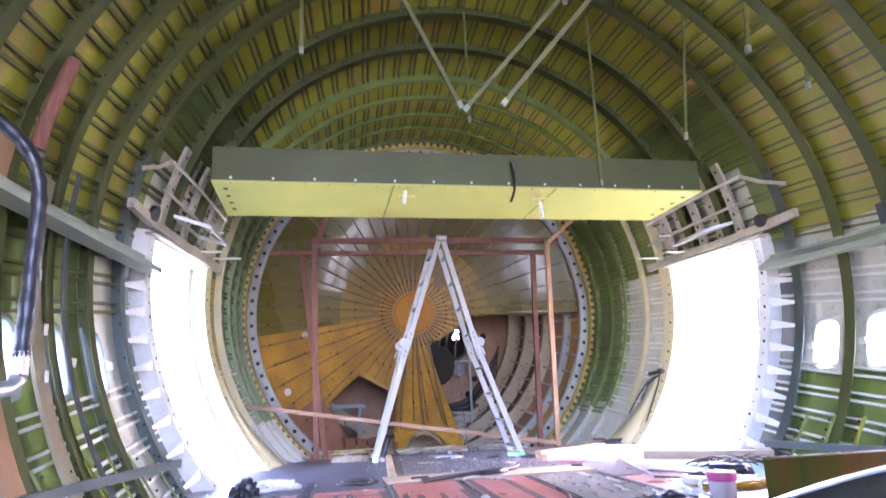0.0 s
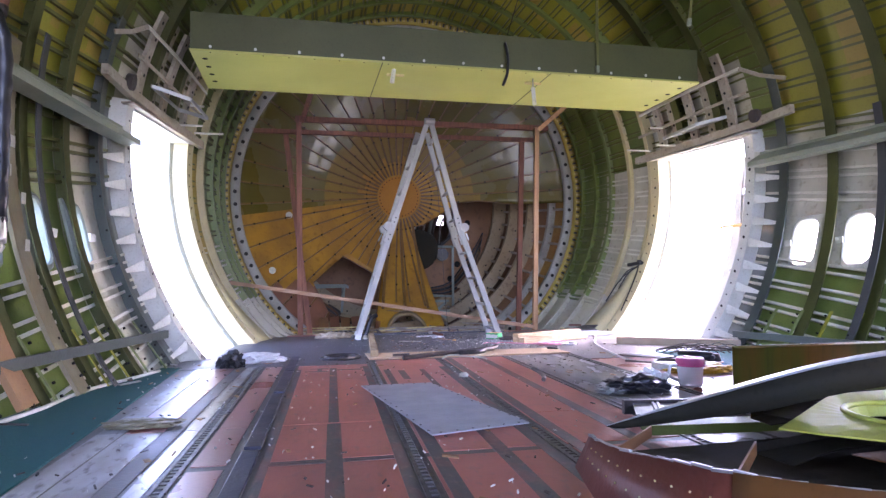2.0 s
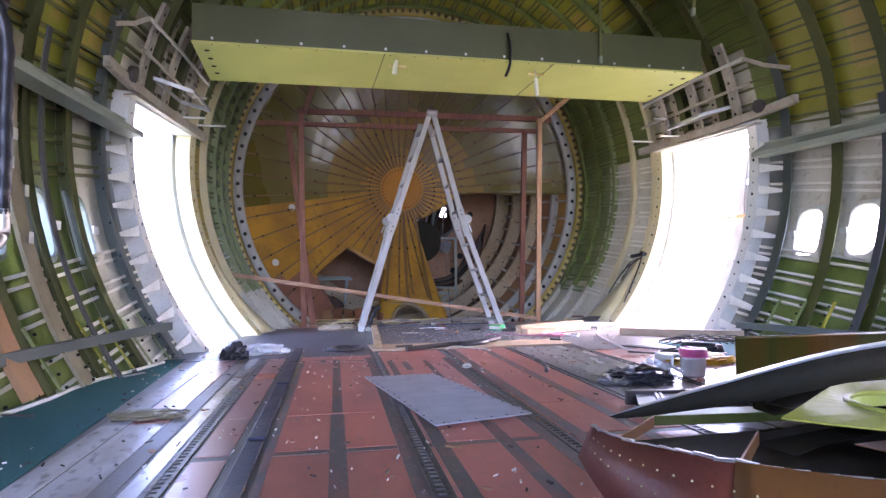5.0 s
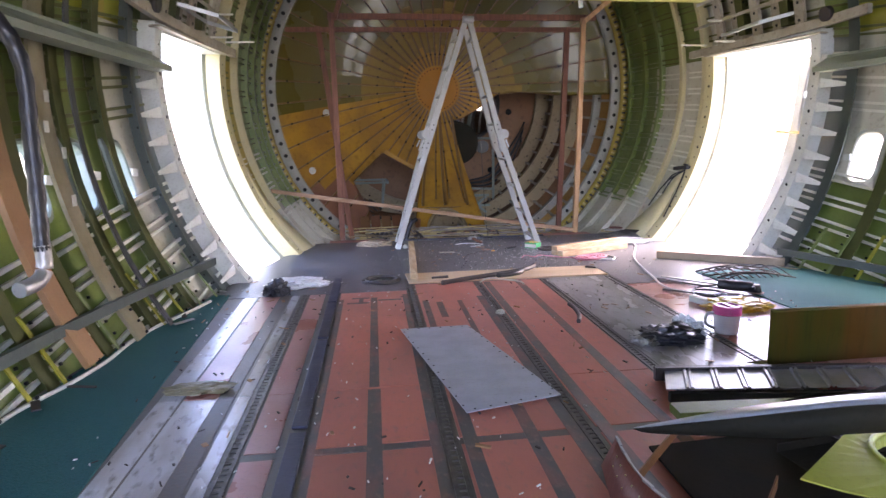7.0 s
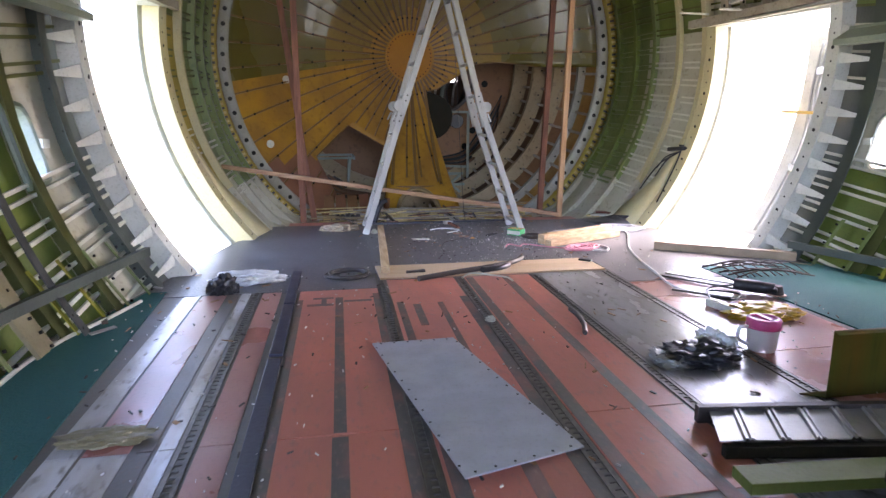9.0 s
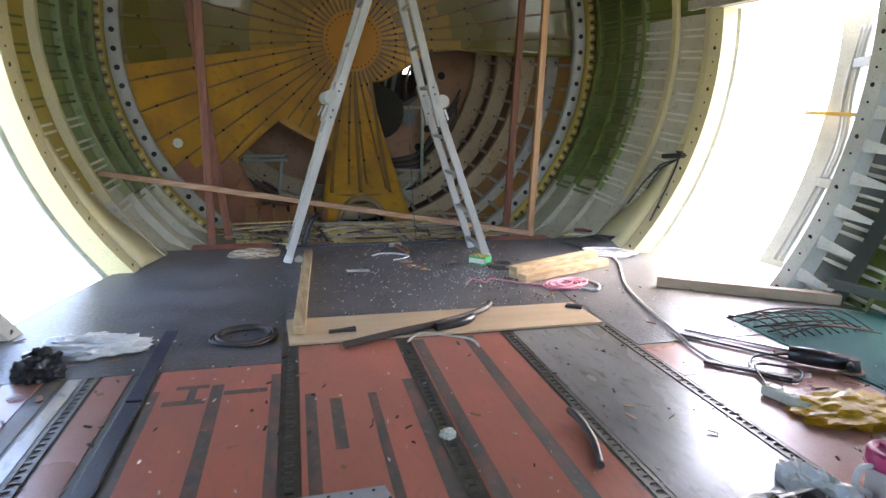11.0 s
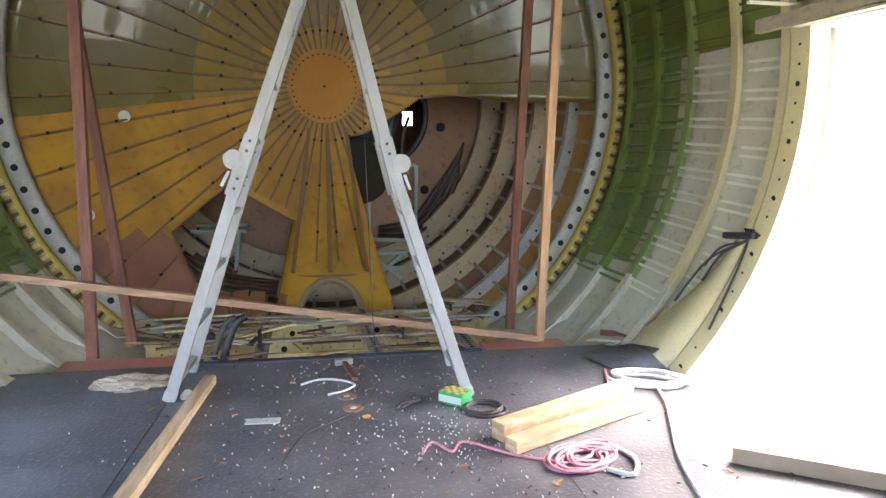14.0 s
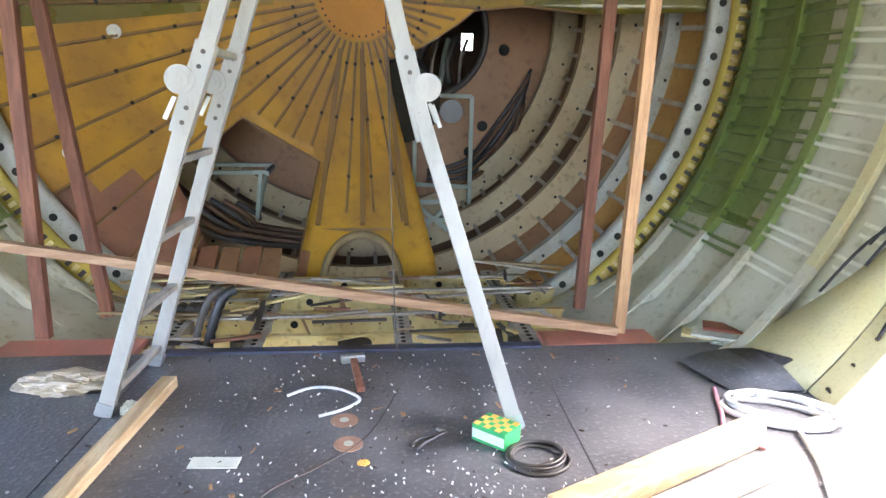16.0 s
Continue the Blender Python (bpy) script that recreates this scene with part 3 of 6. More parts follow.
# ---- doors' surrounds ----
def door_surround(name, side):
    ob = base(name, (side * 2.3, 6.6, 0.0), "open doorway with riveted white metal surround", "doorway", kind="structure")
    mir = lambda v: Vector((side * v.x, v.y, v.z))
    for y, w, ylip in ((DOOR_Y0, -0.10, 1), (DOOR_Y1, 0.12, -1)):
        bm = B()
        n = 18
        rings = []
        for k in range(n + 1):
            z = -0.05 + (DOOR_TOP + 0.12) * k / n
            a = angle_at(z, y, 0.05)
            rings.append([bm.verts.new(mir(shell(a, y + dy, o))) for o, dy in ((-0.015, 0), (-0.015, w), (0.11, w), (0.11, 0))])
        for p, q in zip(rings, rings[1:]):
            for i in range(4):
                bm.faces.new((p[i], p[(i + 1) % 4], q[(i + 1) % 4], q[i]))
        bm.faces.new(rings[0])
        bm.faces.new(rings[-1])
        for k in range(n):
            a = angle_at(0.02 + DOOR_TOP * k / n, y, 0.0)
            c = mir(shell(a, y + w * 0.5, -0.016))
            disc(bm, c, (-side, 0, 0), 0.008 if k % 3 else 0.015, 0.003, 10, 1)
        part("jamb", bm, [M_WHITE if w < 0 else M_CREAM, M_HOLE], ob)
    for z, h in ((-0.056, 0.05), (DOOR_TOP, 0.09)):
        bm = B()
        rings = []
        for k in range(6):
            y = DOOR_Y0 + (DOOR_Y1 - DOOR_Y0) * k / 5
            x = half_width(y, z + h / 2, 0)
            rings.append([bm.verts.new((side * (x + o), y, zz)) for o, zz in ((-0.02, z), (0.14, z), (0.14, z + h), (-0.02, z + h))])
        for p, q in zip(rings, rings[1:]):
            for i in range(4):
                bm.faces.new((p[i], p[(i + 1) % 4], q[(i + 1) % 4], q[i]))
        bm.faces.new(rings[0])
        bm.faces.new(rings[-1])
        part("sill" if z < 0 else "lintel", bm, M_WHITE, ob)
    # tapered brackets on the forward jamb
    for k in range(9):
        z = 0.12 + 0.2 * k
        a = angle_at(z, DOOR_Y0, 0.02)
        p, q = mir(shell(a, DOOR_Y0 - 0.1, 0.0)), mir(shell(a, DOOR_Y0 - 0.33, 0.06))
        bm = B()
        beam(bm, p, q, 0.014, 0.085, taper=0.25)
        part("bracket", bm, M_WHITE, ob)
    return ob


door_surround("door_1", -1)
door_surround("door_2", 1)

# ---- cabin windows ----
def rounded(w, h, r, n=5):
    pts = []
    for cx, cy, a0 in ((w / 2 - r, h / 2 - r, 0), (-w / 2 + r, h / 2 - r, 90), (-w / 2 + r, -h / 2 + r, 180), (w / 2 - r, -h / 2 + r, 270)):
        for k in range(n + 1):
            a = radians(a0 + 90 * k / n)
            pts.append((cx + r * math.cos(a), cy + r * math.sin(a)))
    return pts


def window_on(side, y, num):
    ob = base("window_%d" % num, (side * 2.9, y, 0.9), "small rounded cabin window without its pane", "window", kind="structure")
    zm = (WIN_Z0 + WIN_Z1) / 2
    a0, a1 = angle_at(WIN_Z1, y), angle_at(WIN_Z0, y)
    up = (shell(a0, y, SKIN) - shell(a1, y, SKIN)).normalized()
    mid = (shell(a0, y, SKIN) + shell(a1, y, SKIN)) / 2
    out = Vector((up.z, 0, -up.x))
    mirror = lambda v: Vector((side * v.x, v.y, v.z))
    bm = B()
    loops = []
    for w, h, r, o in ((0.33, 0.48, 0.02, 0.004), (0.33, 0.48, 0.02, -0.012), (0.275, 0.415, 0.10, -0.030), (0.255, 0.39, 0.09, -0.018), (0.255, 0.39, 0.09, 0.03)):
        loops.append([bm.verts.new(mirror(mid + Vector((0, py, 0)) + up * pz + out * o)) for py, pz in rounded(w, h, r)])
    for p, q in zip(loops, loops[1:]):
        for i in range(len(p)):
            f = bm.faces.new((p[i], p[(i + 1) % len(p)], q[(i + 1) % len(p)], q[i]))
    ring = part("window_frame", bm, M_WHITE if side > 0 else M_FRAMEGREY, ob)
    bm = B()
    beam(bm, mirror(mid + Vector((0, 0.14, 0)) - out * 0.03), mirror(mid + Vector((0, 0.19, -0.01)) - out * 0.05), 0.03, 0.05)
    part("clip", bm, M_WHITE, ring, "small white clip")


num = 1
for side in (-1, 1):
    for y in WINDOWS[:7]:
        window_on(side, y + (LEFT_SHIFT if side < 0 else 0.0), num)
        num += 1

# long rails above the windows
for side in (-1, 1):
    bm = B()
    n = 12
    prof = ((-0.02, 1.60), (-0.16, 1.60), (-0.16, 1.64), (-0.03, 1.72), (-0.03, 1.74), (0.02, 1.74))
    rings = []
    for k in range(n + 1):
        y = -1.0 + 6.95 * k / n
        x = half_width(y, 1.67, 0.0)
        rings.append([bm.verts.new((side * (x + o), y, z)) for o, z in prof])
    for p, q in zip(rings, rings[1:]):
        for i in range(6):
            bm.faces.new((p[i], p[(i + 1) % 6], q[(i + 1) % 6], q[i]))
    bm.faces.new(rings[0]), bm.faces.new(rings[-1])
    thing("trim", bm, M_RAIL, "long grey metal rail above the cabin windows", "rail", kind="structure")
    # grey cable duct along the floor line
    bm = B()
    for k in range(11):
        ya, yb = -1.0 + k * 0.62, -1.0 + (k + 1) * 0.62
        z = 0.22 if side < 0 else 0.11
        beam(bm, (side * (half_width(ya, z, 0) - 0.01), ya, z), (side * (half_width(yb, z, 0) - 0.01), yb, z), 0.03, 0.055)
    thing("baseboard", bm, M_SLATE, "dark grey rail low along the side wall", "rail", kind="structure")

# ---- crossbeam box under the crown ----
crossbeam = base("crossbeam", (0, 6.6, 2.4), "dark green box beam spanning the cabin with brighter lime underside", "beam")
bm = B()
box(bm, -2.25, 2.17, 6.09, 6.105, 2.40, 2.70)
for k in range(13):
    disc(bm, (-2.1 + k * 0.34, 6.09, 2.43), (0, -1, 0), 0.012, 0.006, 8, 1)
part("front_web", bm, [M_BEAMFACE, M_WHITE], crossbeam)
bm = B()
box(bm, -2.25, 2.17, 6.07, 7.08, 2.385, 2.40)
for x in (-2.16, 2.08):
    for k in range(4):
        disc(bm, (x, 6.25 + 0.2 * k, 2.385), (0, 0, -1), 0.022, 0.002, 14, 1)
for k in range(22):
    disc(bm, (-2.1 + 0.2 * k, 6.095, 2.385), (0, 0, -1), 0.006, 0.003, 6, 1)
bottom = part("bottom_sheet", bm, [M_BEAMUNDER, M_HOLE], crossbeam, "lime yellow sheet")
for x in (-0.75, 0.72):
    bm = B()
    box(bm, x - 0.004, x + 0.004, 6.07, 7.08, 2.382, 2.386)
    part("seam", bm, M_BEAMFACE, bottom, "thin sheet joint")
bm = B()
box(bm, -2.2, 2.12, 7.06, 7.075, 2.40, 2.70)
part("rear_web", bm, M_BEAMFACE, crossbeam)
for x in (-2.24, 2.15):
    bm = B()
    box(bm, x, x + 0.015, 6.105, 7.06, 2.40, 2.66)
    part("end_plate", bm, M_BEAMUNDER, crossbeam)

# ---- aft pressure bulkhead ----
BY, BZ, BR, BD = 9.28, 1.71, 2.24, 1.03
HUBZ = 1.83
DOME_R = (BR * BR + BD * BD) / (2 * BD)
DOME_BASE = DOME_R - BD


def dome(r, a, lift=0.0):
    """A point of the dished bulkhead at radius r and angle a (degrees from the top); lift: towards the cabin."""
    k = (math.sqrt(DOME_R ** 2 - r * r) - DOME_BASE) / BD
    rr = r - lift * 0.4 * (r / BR)
    return Vector((rr * math.sin(radians(a)), BY + BD * k - lift, BZ + (HUBZ - BZ) * k + rr * math.cos(radians(a))))


def dome_at(x, z, lift=0.0):
    """The point of the bulkhead that lies at x and z."""
    k = 0.7
    for _ in range(12):
        zz = z - BZ - (HUBZ - BZ) * k
        k = (math.sqrt(max(0.1, DOME_R ** 2 - x * x - zz * zz)) - DOME_BASE) / BD
    return dome(min(math.hypot(x, zz), BR), math.degrees(math.atan2(x, zz)), lift)


HOLE_L = [(-1.25, 0.57), (-0.835, 0.945), (-0.295, 0.635), (-0.43, -0.04), (-0.5, -0.9), (-1.5, -0.9), (-1.02, 0.12)]
HOLE_R = [(0.18, 1.38), (0.36, 1.42), (0.58, 1.55), (0.70, 1.63), (0.85, 1.745), (1.17, 1.77), (1.62, 1.70), (2.6, 1.66), (2.6, -0.9), (0.66, -0.9), (0.53, 0.0), (0.35, 0.71)]
HOLE_A = [(0.015 + 0.25 * math.cos(radians(a)), -0.17 + 0.285 * math.sin(radians(a))) for a in range(0, 181, 15)] + [(-0.235, -0.9), (0.265, -0.9)]


def inside(poly, x, z):
    hit = False
    for (x0, z0), (x1, z1) in zip(poly, poly[1:] + poly[:1]):
        if (z0 > z) != (z1 > z) and x < (x1 - x0) * (z - z0) / (z1 - z0) + x0:
            hit = not hit
    return hit


def cut(bm, poly):
    for (x0, z0), (x1, z1) in zip(poly, poly[1:] + poly[:1]):
        xm, zm = (x0 + x1) / 2, (z0 + z1) / 2
        near = [f for f in bm.faces if math.hypot(f.calc_center_median().x - xm, f.calc_center_median().z - zm) < math.hypot(x1 - x0, z1 - z0) / 2 + 0.25]
        geom = list({v for f in near for v in f.verts} | {e for f in near for e in f.edges}) + near
        bmesh.ops.bisect_plane(bm, geom=geom, plane_co=(x0, 0, z0), plane_no=(z1 - z0, 0, -(x1 - x0)))
    gone = [f for f in bm.faces if inside(poly, f.calc_center_median().x, f.calc_center_median().z)]
    bmesh.ops.delete(bm, geom=gone, context="FACES")


bulkhead = base("bulkhead", (0, BY, 0), "dished orange and olive aft pressure bulkhead, torn open below", "bulkhead", kind="structure")
bm = B()
NR, NA = 22, 96
radii = [0.0] + [0.14 + (BR - 0.14) * k / NR for k in range(NR + 1)]
rings = [[bm.verts.new(dome(r, 360 * k / NA)) for k in range(NA)] for r in radii[1:]]
for p, q in zip(rings, rings[1:]):
    for k in range(NA):
        f = bm.faces.new((p[k], p[(k + 1) % NA], q[(k + 1) % NA], q[k]))
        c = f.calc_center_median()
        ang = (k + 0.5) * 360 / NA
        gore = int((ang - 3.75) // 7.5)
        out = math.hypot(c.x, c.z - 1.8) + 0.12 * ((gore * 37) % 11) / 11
        # upper gores step outwards from orange through a mid tone to darker olive
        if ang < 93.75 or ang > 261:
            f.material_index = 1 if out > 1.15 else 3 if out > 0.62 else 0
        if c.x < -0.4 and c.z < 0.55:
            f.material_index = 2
        f.smooth = True
cut(bm, HOLE_L)
cut(bm, HOLE_R)
cut(bm, HOLE_A)
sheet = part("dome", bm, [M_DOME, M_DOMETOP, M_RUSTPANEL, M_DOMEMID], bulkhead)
mod = sheet.modifiers.new("thick", "SOLIDIFY")
mod.thickness, mod.offset = 0.006, 0.0
bm = B()
hub = [bm.verts.new(dome(0.31, 360 * k / 48, 0.012)) for k in range(48)]
hub2 = [bm.verts.new(dome(0.31, 360 * k / 48, -0.004)) for k in range(48)]
bm.faces.new(hub)
for k in range(48):
    bm.faces.new((hub[k], hub[(k + 1) % 48], hub2[(k + 1) % 48], hub2[k]))
for k in range(36):
    c = dome(0.285, 10 * k, 0.013)
    disc(bm, c, (0, -1, 0), 0.009, 0.004, 6, 1)
disc(bm, dome(0.0, 0, 0.03), (0, -1, 0), 0.012, 0.004, 8, 1)
part("hub", bm, [M_HUB, M_HOLE], bulkhead, "round orange hub plate")
for k in range(48):
    a = 7.5 * k + 3.75
    segs, run = [], []
    for i in range(25):
        r = 0.33 + (BR - 0.36) * i / 24
        p = dome(r, a)
        if inside(HOLE_L, p.x, p.z) or inside(HOLE_R, p.x, p.z) or inside(HOLE_A, p.x, p.z) or (abs(p.x) < 0.4 and p.z < 0.2):
            if len(run) > 1:
                segs.append(run)
            run = []
        else:
            run.append(r)
    if len(run) > 1:
        segs.append(run)
    bm = B()
    for run in segs:
        prev = None
        for r in run:
            w = 0.011
            c = dome(r, a, 0.0)
            t = Vector((math.cos(radians(a)), 0, -math.sin(radians(a))))
            n_ = (dome(r, a, 0.032) - c)
            ring = [bm.verts.new(c - t * w), bm.verts.new(c - t * w * 0.8 + n_), bm.verts.new(c + t * w * 0.8 + n_), bm.verts.new(c + t * w)]
            if prev:
                for i in range(3):
                    bm.faces.new((prev[i], prev[i + 1], ring[i + 1], ring[i]))
            prev = ring
        for r in run[2::5]:
            disc(bm, dome(r, a, 0.032), dome(r, a, 0.06) - dome(r, a, 0.03), 0.014, 0.008, 6, 1)
    if len(bm.faces):
        part("rib", bm, [M_DOMERIB, M_HOLE], bulkhead)
    else:
        bm.free()
# rim: a grey ring with round holes inside a yellow toothed ring
def turned(prof, n=120):
    bm = B()
    loops = [[bm.verts.new((r * math.sin(2 * math.pi * k / n), y, BZ + r * math.cos(2 * math.pi * k / n))) for k in range(n)] for r, y in prof]
    for p, q in zip(loops, loops[1:]):
        for k in range(n):
            bm.faces.new((p[k], p[(k + 1) % n], q[(k + 1) % n], q[k])).smooth = True
    return bm


bm = turned(((2.27, 9.165), (2.26, 9.15), (2.17, 9.16), (2.155, 9.18), (2.16, 9.24), (2.22, 9.29)))
rim = part("rim", bm, M_RIM, bulkhead, "pale grey ring with a row of round holes")
bm = B()
disc(bm, (0, 0, 0), (0, -1, 0), 0.024, 0.006, 12)
hole = finish(bm, "rim_hole", M_HOLE)
for k in range(88):
    a = 2 * math.pi * k / 88
    part("rim_hole", hole, None, rim).matrix_basis = Matrix.Translation((2.213 * math.sin(a), 9.158, BZ + 2.213 * math.cos(a)))
bm = turned(((2.47, 9.17), (2.34, 9.10), (2.285, 9.10), (2.275, 9.16)))
part("outer_ring", bm, M_YELLOW, bulkhead, "dirty yellow flange round the rim")
bm = B()
for k in range(300):
    a = 2 * math.pi * k / 300
    c = Vector((2.29 * math.sin(a), 9.094, BZ + 2.29 * math.cos(a)))
    beam(bm, c, c + Vector((math.sin(a), 0, math.cos(a))) * 0.045, 0.026, 0.014, up=(0, 1, 0), mi=k % 2)
part("tooth_row", bm, [M_SILL, M_STEEL], bulkhead, "row of small yellow lugs", kind="stuff")

# ---- tail cone behind the bulkhead ----
def tail(a, y, off=0.0):
    r = 2.25 - 0.26 * (y - 9.3) + off
    return Vector((r * math.sin(a), y, 1.72 + 0.06 * (y - 9.3) + r * math.cos(a)))


bm = B()
ty = [9.30, 9.78, 10.2, 10.65, 11.1, 12.0, 13.0]
rings = [[bm.verts.new(tail(2 * math.pi * k / 64, y, 0.14)) for k in range(64)] for y in ty]
for p, q in zip(rings, rings[1:]):
    for k in range(64):
        # skin bands: orange, brown, then dark brown painted in for shade
        f = bm.faces.new((p[k], p[(k + 1) % 64], q[(k + 1) % 64], q[k]))
        f.smooth, f.material_index = True, 1 if p is rings[0] else 2 if p is rings[1] else 0
wall_tail = thing("wall_tail", bm, [M_RUST, M_TAILSKIN, M_TAILWALL], "orange and brown stained skin of the tail cone, shaded darker with depth", "wall", kind="structure")
mod = wall_tail.modifiers.new("thick", "SOLIDIFY")
mod.thickness, mod.offset = 0.02, 1.0
# the farthest frame takes the dark brown, its shade put into the colour
for y, depth in ((9.78, 0.10), (10.2, 0.17), (10.65, 0.19), (11.1, 0.21), (11.9, 0.15)):
    bm = B()
    loops = []
    for o, dy in ((0.14, 0), (0.14 - depth, 0), (0.14 - depth, 0.08), (0.14 - depth + 0.02, 0.08), (0.14 - depth + 0.02, 0.01), (0.14, 0.01)):
        loops.append([bm.verts.new(tail(2 * math.pi * k / 72, y, o) + Vector((0, dy, 0))) for k in range(72)])
    for p, q in zip(loops, loops[1:]):
        for k in range(72):
            bm.faces.new((p[k], p[(k + 1) % 72], q[(k + 1) % 72], q[k])).smooth = False
    for k in range(0, 72, 2):
        disc(bm, tail(2 * math.pi * (k + 0.5) / 72, y, 0.14 - depth * 0.35) + Vector((0, -0.001, 0)), (0, -1, 0), 0.013, 0.003, 6, 1)
    part("tail_frame", bm, [M_RIM if y < 10 else M_TAILRING if y < 11.5 else M_RUST, M_HOLE], wall_tail, "pale curved frame" if y < 11.5 else "")
for k in range(56):
    a = 2 * math.pi * (k + 0.5) / 56
    bm = B()
    for ya, yb in zip(ty[:5], ty[1:5]):
        beam(bm, tail(a, ya, 0.12), tail(a, yb, 0.12), 0.03, 0.045, up=tail(a, ya, 1) - tail(a, ya, 0))
    part("tail_stringer", bm, M_RUSTYWHITE, wall_tail)
# brown wall across the tail with a round opening
bm = B()
n = 64
loops = []
for r, c, y in ((0.56, (0.55, 1.68), 11.33), (0.56, (0.55, 1.68), 11.30), (1.84, (0.0, 1.84), 11.30), (1.84, (0.0, 1.84), 11.33)):
    loops.append([bm.verts.new((c[0] + r * math.sin(2 * math.pi * k / n), y, c[1] + r * math.cos(2 * math.pi * k / n))) for k in range(n)])
for p, q in zip(loops, loops[1:] + loops[:1]):
    for k in range(n):
        bm.faces.new((p[k], p[(k + 1) % n], q[(k + 1) % n], q[k]))
wall_aft = thing("wall_aft", bm, M_TAILWALL, "brown sheet wall across the tail with a round opening", "wall", kind="structure")
for x, z in ((1.12, 0.86), (1.30, 1.55), (1.0, 0.62)):
    bm = B()
    disc(bm, (x, 11.297, z), (0, -1, 0), 0.05, 0.004, 14)
    part("wall_hole", bm, M_HOLE, wall_aft, "round dark hole")
bm = B()
tube(bm, [(0.55 + 0.575 * math.sin(2 * math.pi * k / 48), 11.28, 1.68 + 0.575 * math.cos(2 * math.pi * k / 48)) for k in range(49)], 0.03, 8)
part("opening_rim", bm, M_STEEL, wall_aft, "dark rim of the round opening")
# end wall with a small opening to daylight
bm = B()
hx0, hx1, hz0, hz1 = 1.13, 1.265, 1.66, 1.845
for x0, x1, z0, z1 in ((-2.2, hx0, -1.2, 4.2), (hx1, 2.2, -1.2, 4.2), (hx0, hx1, -1.2, hz0), (hx0, hx1, hz1, 4.2)):
    box(bm, x0, x1, 13.0, 13.03, z0, z1)
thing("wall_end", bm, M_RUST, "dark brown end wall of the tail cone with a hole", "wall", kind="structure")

bm = B()
box(bm, -1.9, 1.9, 7.9, 10.3, -0.62, -0.58)
thing("hold_bottom", bm, M_RUST, "dark bottom of the hold below the missing floor", "floor", kind="structure")

# ground outside, coloured paler than grass to bounce light up into the cabin
bm = B()
n = 24
vs = [[bm.verts.new(((i / n - 0.5) * 1600, (j / n - 0.5) * 1600, -2.6)) for j in range(n + 1)] for i in range(n + 1)]
for i in range(n):
    for j in range(n):
        bm.faces.new((vs[i][j], vs[i + 1][j], vs[i + 1][j + 1], vs[i][j + 1]))
thing("ground", bm, M_GRASS, "ground with patches of grass, paled to bounce light into the cabin", "ground", kind="structure")

# ---- folding ladder ----
ladder = base("folding_ladder", (-0.12, 7.5, 0), "grey aluminium folding ladder standing as an A-frame", "ladder")


def channel(bm, p, q, n_, w=0.054, d=0.036, t=0.011):
    """An open channel from p to q: w along n_, d deep towards y, walls t thick."""
    y = Vector((0, 1, 0))
    prof = ((-w / 2, 0), (w / 2, 0), (w / 2, t), (-w / 2 + t, t), (-w / 2 + t, d - t), (w / 2, d - t), (w / 2, d), (-w / 2, d))
    a, b = [[bm.verts.new(e + n_ * u + y * (v - d / 2)) for u, v in prof] for e in (p, q)]
    for i in range(8):
        m_ = (i + 1) % 8
        bm.faces.new((a[i], a[m_], b[m_], b[i]))
    bm.faces.new(a[::-1]), bm.faces.new(b)


